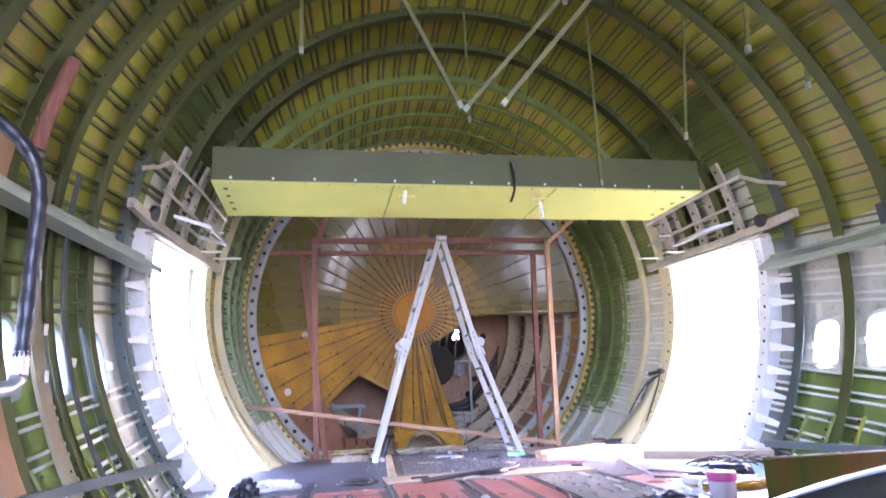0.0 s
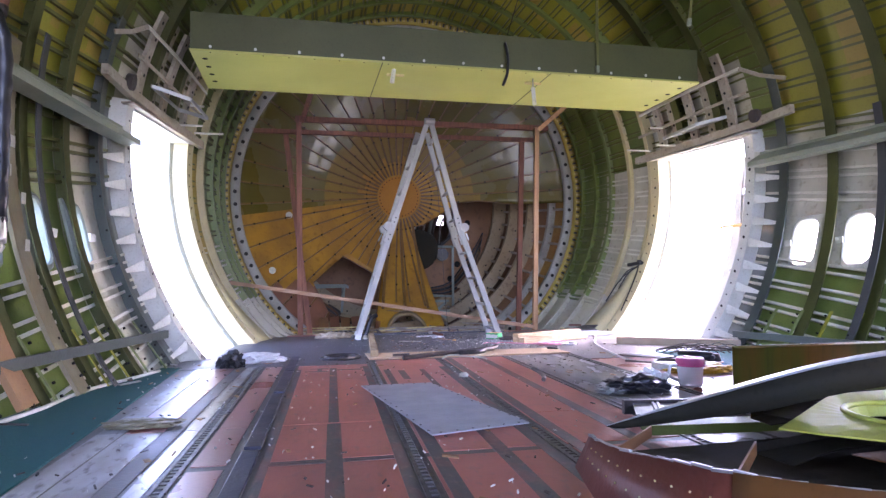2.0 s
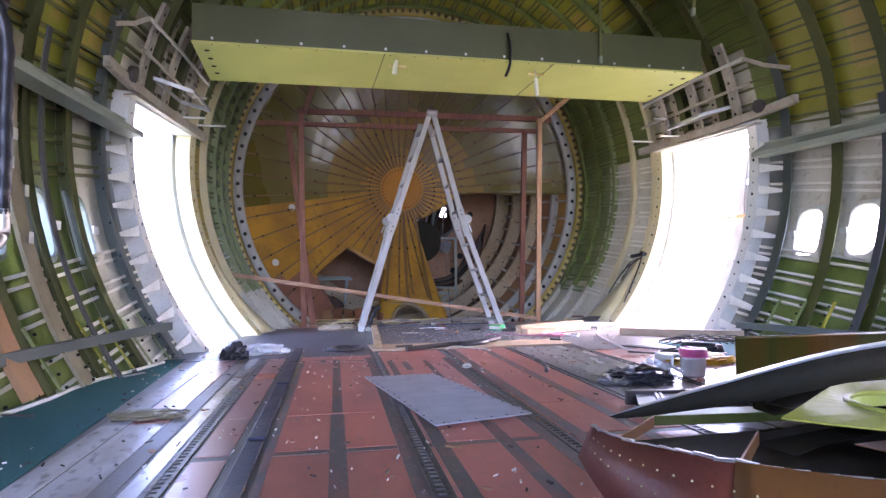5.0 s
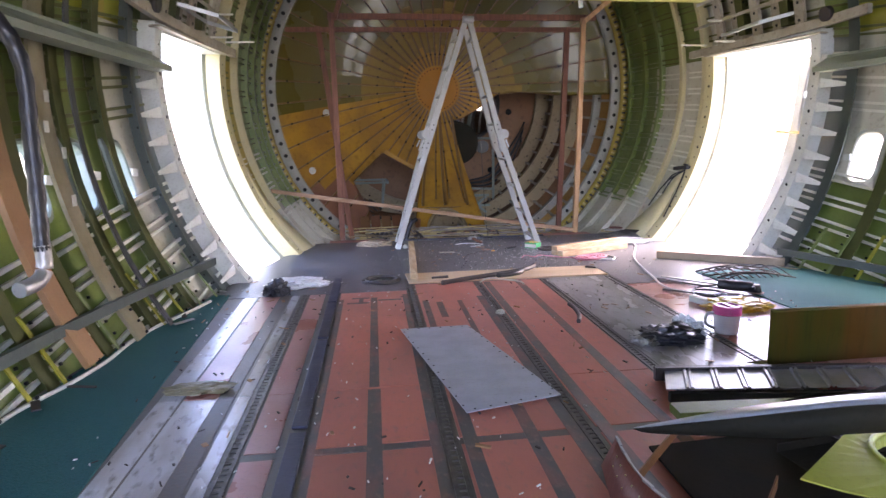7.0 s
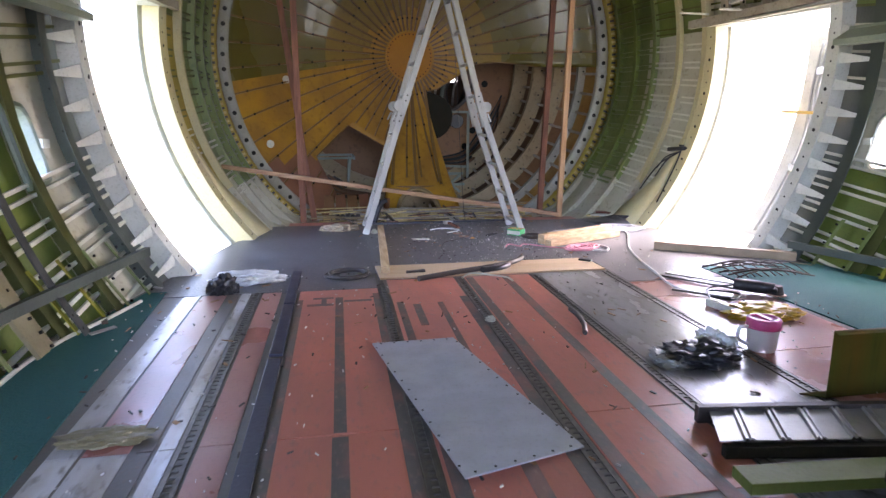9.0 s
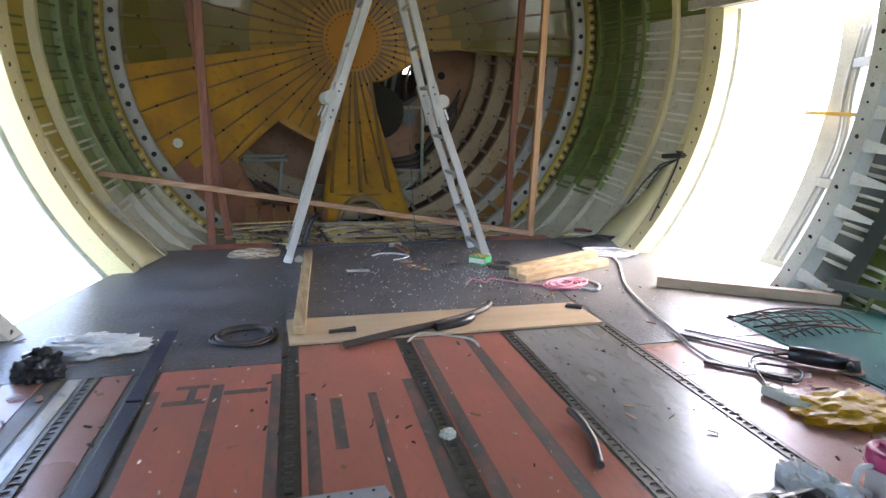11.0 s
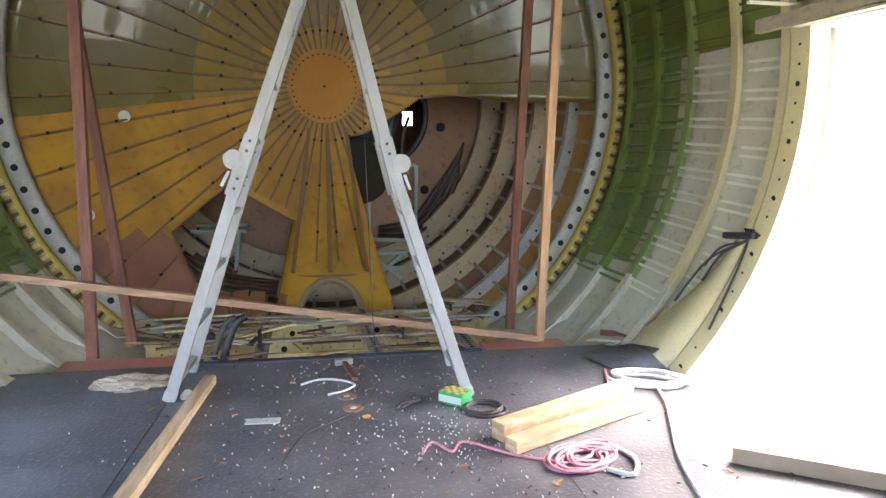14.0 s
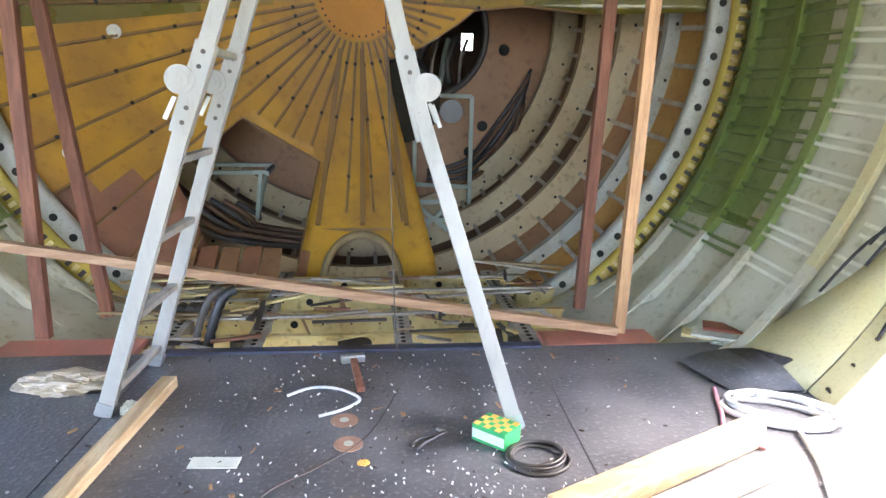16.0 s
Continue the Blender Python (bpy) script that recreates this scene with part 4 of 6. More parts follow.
def ladder_leg(foot, knee, top, back0, back1, name):
    """One ladder half: two rails with rungs, from the floor over a hinge to the top."""
    back0, back1 = Vector(back0), Vector(back1)
    off = lambda t: back0.lerp(back1, t)
    foot, knee, top = Vector(foot), Vector(knee), Vector(top)
    flip = 1 if name == "left" else -1
    for s in (0, 1):
        w = lambda p, t: p + (off(t) if s else Vector())
        for p, q in ((w(foot, 0), w(knee, 0.45)), (w(knee, 0.45), w(top, 1))):
            d = (q - p).normalized()
            n_ = Vector((d.z, 0, -d.x)) * flip
            bm = B()
            channel(bm, p, q, n_)
            rail = part("rail", bm, M_LADDER, ladder, bevel=0.002)
            if q is top or q == w(top, 1):
                continue
            bm = B()
            beam(bm, p + Vector((0, 0, 0.004)), p + d * 0.05, 0.042, 0.060, up=(1, 0, 0.3))
            part("rubber_foot", bm, M_ALU, rail, "pale plastic foot cap")
            bm = B()
            u = (top - knee).normalized()
            side_ = Vector((u.z, 0, -u.x)) * -flip
            c = q + side_ * 0.045
            disc(bm, c + Vector((0, -0.030, 0)), (0, 1, 0), 0.047, 0.060, 24)
            disc(bm, c + Vector((0, -0.036, 0)), (0, 1, 0), 0.030, 0.072, 18)
            disc(bm, c + Vector((0, -0.040, 0)), (0, 1, 0), 0.012, 0.080, 10)
            part("hinge", bm, M_LADDER, rail, "round locking hinge")
            bm = B()
            beam(bm, q - u * 0.17, q + u * 0.14, 0.044, 0.066, up=(1, 0, 0.3))
            part("hinge_sleeve", bm, M_LADDER, rail)
            for e in (-0.13, -0.08, 0.06, 0.11):
                bm = B()
                disc(bm, q + u * e + Vector((0, -0.022, 0)), (0, -1, 0), 0.008, 0.004, 8)
                part("rivet", bm, M_STEEL, rail)
            bm = B()
            beam(bm, q - u * 0.06 + side_ * 0.05, q - u * 0.14 + side_ * 0.06, 0.012, 0.014)
            part("lever", bm, M_ALU, rail)
    for a, b, ts in ((foot, knee, (0.07, 0.30, 0.54, 0.78)), (knee, top, (0.1, 0.36, 0.62, 0.88))):
        for t in ts:
            p = a + (b - a) * t
            q = (0.45 * t) if a is foot else 0.45 + 0.55 * t
            bm = B()
            beam(bm, p, p + off(q), 0.032, 0.026)
            part("rung", bm, M_LADDER, ladder, bevel=0.004)


ladder_leg((-0.85, 7.40, 0), (-0.485, 7.47, 1.14), (-0.10, 7.55, 2.26), (0.03, 0.44, 0), (-0.02, 0.42, 0), "left")
ladder_leg((0.585, 7.21, 0), (0.232, 7.45, 1.135), (-0.05, 7.55, 2.26), (0.03, 0.50, 0), (0.03, 0.42, 0), "right")
bm = B()
tube(bm, [(-0.13, 7.51, 2.28), (-0.02, 7.51, 2.28)], 0.035, 14)
part("top_hinge", bm, M_LADDER, ladder, "round top hinge", bevel=0.003)

# ---- wooden scaffold frame before the bulkhead ----
scaffold = base("scaffold", (0, 8.2, 0), "red-brown timber frame wedged before the bulkhead", "frame")


def bar(name, a, b, w, h, mats, up=(0, 1, 0), parent=None, label=""):
    bm = B()
    beam(bm, a, b, w, h, up)
    return part(name, bm, mats, parent or scaffold, label, bevel=0.003)


bar("post", (-1.41, 8.18, 0), (-1.44, 8.33, 2.48), 0.06, 0.05, M_POSTRED)
bar("post", (-1.30, 8.62, -0.05), (-1.60, 8.70, 2.40), 0.06, 0.05, M_POSTRED)
bar("post", (1.30, 8.12, 0), (1.37, 8.16, 2.43), 0.055, 0.05, M_POSTPINE, label="pale new pine post")
bar("post", (1.27, 8.64, -0.05), (1.34, 8.62, 2.40), 0.06, 0.05, M_POSTRED)
bar("rail", (-1.48, 8.36, 2.45), (1.55, 8.26, 2.45), 0.06, 0.06, M_POSTRED)
bar("rail", (-1.95, 8.50, 2.33), (1.5, 8.62, 2.38), 0.05, 0.05, M_POSTRED)
bar("brace", (-1.40, 8.30, 2.42), (-1.20, 7.40, 2.85), 0.05, 0.05, M_POSTRED)
bar("brace", (1.39, 8.16, 2.40), (1.75, 7.70, 2.75), 0.05, 0.05, M_POSTPINE)
plank = base("diagonal_plank", (0, 8.0, 0), "reddish plank leaning across the timber frame", "plank")
bar("board", (-2.15, 8.02, 0.585), (1.25, 8.02, 0.045), 0.05, 0.04, M_PLANK, up=(0, 0, 1), parent=plank)

# ---- floor things ----
bm = B()
pl = [(-1.07, 4.45), (-0.68, 4.46), (-0.49, 3.36), (-0.91, 3.25)]
lo = [bm.verts.new((x, y, 0.012)) for x, y in pl]
hi = [bm.verts.new((x, y, 0.017)) for x, y in pl]
bm.faces.new(lo[::-1]), bm.faces.new(hi)
for i in range(4):
    bm.faces.new((lo[i], lo[(i + 1) % 4], hi[(i + 1) % 4], hi[i]))
for i in range(4):
    a, b = Vector((*pl[i], 0.017)), Vector((*pl[(i + 1) % 4], 0.017))
    m_ = (Vector((-0.79, 3.88, 0.017)))
    n = 6 if i % 2 == 0 else 12
    for k in range(n):
        p = a.lerp(b, (k + 0.5) / n)
        p = p + (m_ - p).normalized() * 0.018
        disc(bm, (p.x, p.y, 0.0172), (0, 0, 1), 0.005, 0.001, 8, 1)
thing("metal_plate", bm, [M_PLATE, M_HOLE], "loose grey metal plate lying on the red floor", "plate")
bm = B()
box(bm, -0.90, 0.69, 5.69, 6.05, 0.003, 0.015)
thing("plywood_board", bm, M_PLY, "pale plywood board lying across the floor", "board", bevel=0.002)
bm = B()
beam(bm, (-0.85, 5.80, 0.04), (-0.69, 7.62, 0.025), 0.058, 0.045)
thing("timber_batten", bm, M_PINE, "pale pine batten lying on the rubber floor", "timber", bevel=0.003)

# ---- bulkhead details ----
bm = B()
for x0, x1 in ((-0.14, -0.30), (0.02, 0.02), (0.19, 0.34)):
    prev = None
    for i in range(13):
        t = i / 12
        x, z = x0 + (x1 - x0) * t, 1.45 + (0.20 - 1.45) * t
        p = dome_at(x, z, 0.03)
        if prev:
            beam(bm, prev, p, 0.035, 0.03, up=(0, -1, 0))
        prev = p
beam(bm, (-0.32, 9.84, 0.155), (0.36, 9.84, 0.155), 0.05, 0.035, up=(0, -1, 0))
part("pedestal_rib", bm, M_DOMERIB, bulkhead, "orange stiffeners over the lower opening")
bm = B()
pts = [dome_at(0.015 + 0.27 * math.cos(radians(a)), -0.17 + 0.305 * math.sin(radians(a)), 0.02) for a in range(-10, 191, 10)]
tube(bm, pts, 0.03, 8)
part("arch", bm, M_TAILFRAME, bulkhead, "curved metal arch over the lower opening")
bm = B()
for poly, n in ((HOLE_L, 4), (HOLE_R, 7)):
    for (x0, z0), (x1, z1) in zip(poly[:n], poly[1:n]):
        beam(bm, dome_at(x0, z0), dome_at(x1, z1), 0.012, 0.03, up=(0, -1, 0))
part("torn_edge", bm, M_DOMERIB, bulkhead)
for x, z in ((-1.58, 1.49), (-1.78, 0.735)):
    bm = B()
    disc(bm, dome_at(x, z), (0.3, -1, 0), 0.045, 0.03, 14)
    disc(bm, dome_at(x, z, 0.03), (0.3, -1, 0), 0.025, 0.02, 10)
    part("fitting", bm, M_WHITE, bulkhead, "small white round fitting")

# things in the tail seen through the openings
bm = B()
tube(bm, [(0.32, 10.5, 1.05), (0.36, 11.3, 1.12), (0.42, 12.2, 1.25)], 0.30, 20)
for y in (10.55, 10.8, 11.05):
    tube(bm, [(0.325 + (y - 10.5) * 0.05, y, 1.055 + (y - 10.5) * 0.08), (0.327 + (y - 10.5) * 0.05, y + 0.03, 1.057 + (y - 10.5) * 0.08)], 0.315, 20)
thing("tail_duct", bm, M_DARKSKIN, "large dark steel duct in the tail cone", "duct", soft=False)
rack = base("equipment_rack", (0.9, 11.0, 0.3), "grey-green metal equipment rack in the tail", "rack")
for a, b in (((0.46, 10.9, 0.1), (0.46, 10.9, 1.13)), ((0.955, 10.9, 0.1), (0.955, 10.9, 1.13)), ((0.46, 10.9, 1.13), (0.955, 10.9, 1.13)),
             ((0.46, 10.9, 0.36), (0.955, 10.9, 0.34)), ((0.44, 10.4, 0.02), (0.74, 10.45, 0.26)), ((0.44, 10.4, 0.26), (0.74, 10.45, 0.02)), ((0.42, 10.4, 0.13), (0.80, 10.45, 0.13)), ((0.42, 10.4, 0.28), (0.78, 10.45, 0.28))):
    bar("strut", a, b, 0.035, 0.035, M_FRAMEGREY, up=(0, 1, 0.01), parent=rack)
bm = B()
disc(bm, (0.77, 10.88, 1.0), (0, -1, 0), 0.10, 0.05, 20)
part("dial", bm, M_BLACK, rack, "round black unit")
pipes = base("pipe_bundle", (0.9, 11.6, 1.0), "dark pipes and cables along the tail skin", "pipes")
for k in range(6):
    bm = B()
    s_ = 0.045 * k
    tube(bm, smooth_path([(1.54 - s_ * 0.3, 11.2, 1.38 - s_), (1.43, 11.18 - 0.02 * k, 1.18 - s_), (1.19 + 0.02 * k, 11.2, 0.83 - s_), (0.94, 11.16 - 0.02 * k, 0.55 - s_ * 0.8), (0.60, 11.2, 0.46 - s_ * 0.5)], 4), 0.014 + 0.005 * (k % 3), 8)
    part("pipe", bm, M_RUST if k % 2 else M_BLACK, pipes)
tubes = base("tail_tubes", (0.8, 12.2, 1.5), "pale pipes and ducts crowded in the tail's end", "pipes")
for k in range(7):
    bm = B()
    x = 0.42 + 0.10 * k
    tube(bm, smooth_path([(x, 12.3, 1.25), (x + 0.03 * math.sin(k * 2.1), 12.2 + 0.05 * (k % 3), 1.5), (x + 0.08, 12.3, 1.72 + 0.04 * (k % 2))], 4), 0.02 + 0.012 * (k % 3), 8)
    part("pipe", bm, (M_RUSTYWHITE, M_FRAMEGREY, M_STEEL)[k % 3], tubes)
shelf = base("wall_shelf", (-0.85, 10.6, 0.55), "small grey metal shelf behind the torn bulkhead", "shelf")
for a, b in (((-1.22, 10.45, 0.50), (-0.74, 10.45, 0.51)), ((-1.22, 10.8, 0.53), (-0.74, 10.8, 0.53)), ((-0.79, 10.45, 0.50), (-0.83, 10.45, 0.14)), ((-0.79, 10.8, 0.50), (-0.83, 10.45, 0.14)), ((-0.74, 10.45, 0.50), (-0.74, 10.8, 0.52))):
    bar("strut", a, b, 0.03, 0.035, M_FRAMEGREY, up=(0, 1, 0.01), parent=shelf)
lines = base("pipework", (-0.9, 10.3, 0.0), "stained curved pipes low in the tail", "pipes")
for k in range(7):
    bm = B()
    y = 10.0 + 0.10 * k
    tube(bm, smooth_path([(-1.5 + 0.08 * k, y, 0.42 - 0.03 * k), (-1.15 + 0.05 * k, y + 0.05, 0.12), (-0.85, y + 0.1, 0.02 + 0.03 * (k % 2)), (-0.45, y + 0.12, -0.02)], 5), 0.022, 8)
    part("pipe", bm, M_RUST if k % 2 else M_STEEL, lines)

# ---- open floor structure aft of the floor ----
grid_ = base("floor_structure", (0, 8.5, -0.1), "exposed yellow floor beams where the floor is missing", "floor beams")
for y, x0, x1, h in ((8.10, -0.95, 0.95, 0.10), (8.36, -1.15, 1.1, 0.16), (8.72, -1.25, 1.2, 0.14), (9.10, -1.2, 1.25, 0.12), (9.42, -1.0, 1.0, 0.10)):
    bm = B()
    box(bm, x0, x1, y, y + 0.012, -0.09 - h, -0.07)
    box(bm, x0, x1, y - 0.035, y, -0.082, -0.07)
    box(bm, x0, x1, y - 0.035, y, -0.09 - h, -0.08 - h)
    for k in range(int((x1 - x0) / 0.16)):
        x = x0 + 0.1 + k * 0.16
        disc(bm, (x, y - 0.001, -0.08 - h / 2), (0, -1, 0), 0.022 if k % 4 == 1 else 0.006, 0.003, 10, 1)
    part("cross_beam", bm, [M_SILL, M_HOLE], grid_)
for x in (-0.90, -0.48, 0.24, 0.88):
    bm = B()
    w = 0.045
    box(bm, x - w, x + w, 8.0, 9.5, -0.066, -0.055)
    box(bm, x - 0.006, x + 0.006, 8.0, 9.5, -0.18, -0.066)
    y = 8.04
    while y < 9.45:
        disc(bm, (x, y, -0.055), (0, 0, 1), 0.014, 0.002, 8, 1)
        y += 0.05
    part("longitudinal_beam", bm, [M_RUSTYWHITE, M_HOLE], grid_)
r5 = random.Random(11)
for k in range(16):
    bm = B()
    x, y = r5.uniform(-1.2, 1.1), r5.uniform(8.5, 9.5)
    L = r5.uniform(0.25, 0.9)
    a = r5.gauss(0, 0.25)
    beam(bm, (x - L / 2 * math.cos(a), y - L / 2 * math.sin(a), -0.04 + 0.015 * (k % 4)), (x + L / 2 * math.cos(a), y + L / 2 * math.sin(a), -0.035 + 0.02 * (k % 3)), r5.uniform(0.02, 0.05), 0.012)
    part("loose_strip", bm, (M_RUSTYWHITE, M_TAILFRAME, M_SILL)[k % 3], grid_)
for k in range(14):
    bm = B()
    x, y = r5.uniform(-1.1, 1.1), r5.uniform(8.12, 9.3)
    s_ = r5.uniform(0.03, 0.08)
    box(bm, x - s_, x + s_, y - 0.03, y + 0.03, -0.24, -0.09)
    part("clip", bm, (M_SILL, M_STEEL, M_WHITE)[k % 3], grid_, bevel=0.004)
for k in range(26):
    bm = B()
    x, y = r5.uniform(-1.0, 0.95), r5.uniform(8.06, 8.75)
    L, a = r5.uniform(0.08, 0.42), r5.choice((0.0, 0.0, 1.57)) + r5.gauss(0, 0.14)
    z = -0.048 + r5.uniform(0.0, 0.02)
    beam(bm, (x - L / 2 * math.cos(a), y - L / 2 * math.sin(a), z), (x + L / 2 * math.cos(a), y + L / 2 * math.sin(a), z + r5.gauss(0, 0.012)), r5.uniform(0.012, 0.04), r5.uniform(0.004, 0.014))
    part("loose_strip", bm, (M_STEEL, M_TAILFRAME, M_RUSTYWHITE, M_TAN, M_STEEL)[k % 5], grid_)
for y, x0, x1, z in ((8.52, -0.85, 1.05, -0.04), (8.92, -0.5, 1.2, -0.03), (9.2, -1.1, 1.1, -0.035)):
    bm = B()
    beam(bm, (x0, y, z), (x1, y + 0.05, z + 0.012), 0.035, 0.014)
    part("seat_rail", bm, M_RUSTYWHITE, grid_, bevel=0.003)
bm = B()
for k in range(5):
    tube(bm, [(-1.05 + 0.055 * k, 8.62, -0.03), (-1.05 + 0.055 * k, 8.70, -0.03)], 0.03, 12)
part("ring_row", bm, M_STEEL, grid_, "row of dark rings")
bm = B()
tube(bm, [(0.0, 8.28, -0.30), (0.0, 8.28, -0.09)], 0.085, 18)
part("drain_cup", bm, M_STEEL, grid_, "dark round cup")
for x, w, mt in ((-0.66, 0.024, M_BLACK), (-0.72, 0.018, M_STEEL)):
    bm = B()
    pts = smooth_path([(x - 0.05, 8.2, -0.2), (x - 0.02, 8.22, 0.0), (x + 0.04, 8.24, 0.16), (x + 0.10, 8.26, 0.28 if w > 0.03 else 0.2)], 8)
    tube(bm, pts, (lambda t: w * (1 + 0.12 * math.sin(t * 90))), 10)
    part("hose", bm, mt, grid_, "dark flexible hose")
for k, x in enumerate((-1.12, -0.98, -0.84, -0.70, -0.57)):
    bm = B()
    sheet_pts = [(x - 0.062, 9.22, -0.07), (x + 0.062, 9.22, -0.07), (x + 0.058, 9.52, 0.10 + 0.02 * (k % 2)), (x - 0.058, 9.52, 0.11)]
    lo = [bm.verts.new(p) for p in sheet_pts]
    hi = [bm.verts.new((p[0], p[1] - 0.004, p[2] + 0.008)) for p in sheet_pts]
    bm.faces.new(lo[::-1]), bm.faces.new(hi)
    for i in range(4):
        bm.faces.new((lo[i], lo[(i + 1) % 4], hi[(i + 1) % 4], hi[i]))
    part("stained_panel", bm, M_RUSTPANEL if k % 2 else M_TAILWALL, grid_, "rust-brown stained panel", bevel=0.002)
r6 = random.Random(8)
for k in range(40):
    bm = B()
    x, y, L, a = r6.uniform(-1.2, 1.2), r6.uniform(8.1, 9.3), r6.uniform(0.05, 0.3), r6.choice((0.0, 0.0, 1.57)) + r6.gauss(0, 0.2)
    z = -0.05 + r6.uniform(0.0, 0.05)
    beam(bm, (x - L / 2 * math.cos(a), y - L / 2 * math.sin(a), z), (x + L / 2 * math.cos(a), y + L / 2 * math.sin(a), z + r6.gauss(0, 0.015)), r6.uniform(0.008, 0.03), r6.uniform(0.004, 0.012))
    part("loose_strip", bm, (M_RUSTYWHITE, M_STEEL, M_RUSTPANEL, M_SILL)[k % 4], grid_)
bm = B()
box(bm, -0.82, 0.86, 7.93, 7.985, 0.002, 0.012)
part("edge_strip", bm, M_NAVY, grid_, "navy strip along the floor's edge")
for x0, x1 in ((-1.55, -0.95), (0.90, 1.45)):
    bm = B()
    box(bm, x0, x1, 7.97, 8.16, -0.03, -0.002)
    part("floor_remnant", bm, M_RED, grid_, "red floor remnant", bevel=0.002)

# ---- side walls: lower struts, door headers, hose, duct ----
for side, wall in ((-1, wall_left), (1, wall_right)):
    for y in [5.82 - 0.2375 * k for k in range(1, 20)]:
        x1 = half_width(y, 0.33, 0.0)
        x0 = half_width(y, 0.0, 0.0)
        bm = B()
        beam(bm, (side * (x0 + 0.03), y, 0.005), (side * (x1 + 0.05), y, 0.33), 0.03, 0.006, up=(side, 0, 0))
        for k in range(5):
            t = (k + 0.5) / 5
            disc(bm, (side * (x0 + (x1 - x0 + 0.02) * t - 0.0), y, 0.33 * t), (-side, 0, 0.3), 0.008, 0.012, 8, 1)
        part("wall_strut", bm, [M_AFT if int(y * 10) % 3 else M_LIME, M_HOLE], wall)
    # torn header structure over the doorway
    header = base("door_header", (side * 2.45, 6.6, 2.0), "torn pale metal structure above the doorway", "door header")
    sx = lambda p: (side * p[0], p[1], p[2])
    X = lambda y, z: half_width(y, z, -0.03)
    for nm, pts, w, h, mt in (("lintel_beam", ((5.55, 2.04), (6.0, 2.01), (6.5, 1.98), (7.0, 1.965), (7.6, 1.95)), 0.05, 0.075, M_DIRTY), ("lower_lip", ((5.98, 1.93), (6.5, 1.92), (7.35, 1.91)), 0.09, 0.014, M_DIRTY),
                              ("strip", ((6.0, 2.30), (6.5, 2.27), (7.5, 2.20)), 0.012, 0.03, M_DIRTY), ("strip", ((6.0, 2.52), (6.6, 2.49), (7.4, 2.42)), 0.012, 0.03, M_STRINGERW),
                              ("strip", ((5.55, 2.30), (5.8, 2.40), (6.0, 2.52)), 0.012, 0.035, M_DIRTY)):
        for (ya, za), (yb, zb) in zip(pts, pts[1:]):
            bar(nm, sx((X(ya, za), ya, za)), sx((X(yb, zb), yb, zb)), w, h, mt, up=(0, 0, 1), parent=header)
    for y in (6.28, 6.52, 6.76, 7.0, 7.22):
        a0, a1 = angle_at(2.72, y, 0), angle_at(2.0, y, 0)
        bm = B()
        rows = [[bm.verts.new(sx(shell(a0 + (a1 - a0) * j / 6, y + dy, o))) for dy, o in ((-0.045, 0.03), (0.045, 0.03), (0.045, 0.06), (-0.045, 0.06))] for j in range(7)]
        for p, q in zip(rows, rows[1:]):
            for i in range(4):
                bm.faces.new((p[i], p[(i + 1) % 4], q[(i + 1) % 4], q[i]))
        bm.faces.new(rows[0]), bm.faces.new(rows[-1])
        for j in range(5):
            c = shell(a0 + (a1 - a0) * (j + 0.5) / 5, y, 0.028)
            disc(bm, sx(c), sx(Vector((0, 0, zc(y))) - Vector((c.x, 0, c.z))), 0.014, 0.004, 10, 1)
        part("web", bm, [M_DIRTY, M_HOLE], header)
    # bent bracket frame and stubs reaching into the cabin
    c = [(X(6.35, 2.12) - 0.02, 6.22, 2.13), (X(6.35, 2.12) - 0.30, 6.30, 2.06), (X(6.9, 2.1) - 0.27, 6.75, 2.02), (X(6.9, 2.1) - 0.02, 6.80, 2.10)]
    for p, q in zip(c, c[1:] + c[:1]):
        bar("bracket_bar", sx(p), sx(q), 0.012, 0.03, M_ALU, up=(0, 0, 1), parent=header)
    for y, z, L in ((6.95, 2.0, 0.20), (7.35, 2.02, 0.26), (7.1, 2.22, 0.12)):
        bar("bent_bar", sx((X(y, z), y, z)), sx((X(y, z) - L, y + 0.05, z + 0.01)), 0.03, 0.014, M_STRINGERW, up=(0, 0, 1), parent=header)
    bm = B()
    disc(bm, sx((X(5.9, 2.1) - 0.0, 5.92, 2.07)), (-side, 0, -0.2), 0.06, 0.05, 18)
    part("pivot", bm, M_STEEL, header, "dark round pivot")

# cream webs flaring to the floor behind the doorways
for side, wall in ((-1, wall_left), (1, wall_right)):
    bm = B()
    prev = None
    for k in range(11):
        t = k / 10
        z = 0.005 + 0.85 * t
        w = 0.06 + 0.42 * (1 - t) ** 1.6
        row = []
        for dy in (0.125, 0.125 + w * 0.5, 0.125 + w):
            y = DOOR_Y1 + dy
            p = shell(angle_at(z, y, -0.01), y, -0.015 + 0.05 * (dy - 0.125))
            row.append(bm.verts.new((side * p.x, p.y, p.z)))
        if prev:
            for i in range(2):
                bm.faces.new((prev[i], prev[i + 1], row[i + 1], row[i])).smooth = True
        prev = row
    ob = part("flared_web", bm, M_CREAM, wall, "cream flared web at the floor")
    ob.modifiers.new("thick", "SOLIDIFY").thickness = 0.004

hose = base("flexible_hose", (-2.25, 2.95, 1.2), "black corrugated hose hanging on the wall", "hose")
bm = B()
pts = smooth_path([(-2.88, 2.60, 1.62), (-2.60, 2.72, 1.56), (-2.36, 2.88, 1.49), (-2.26, 2.97, 1.34), (-2.25, 2.97, 1.05), (-2.24, 2.94, 0.76)], 14)
tube(bm, pts, lambda t: 0.023 + 0.002 * math.sin(t * 320), 12)
part("tube", bm, M_BLACK, hose)
bm = B()
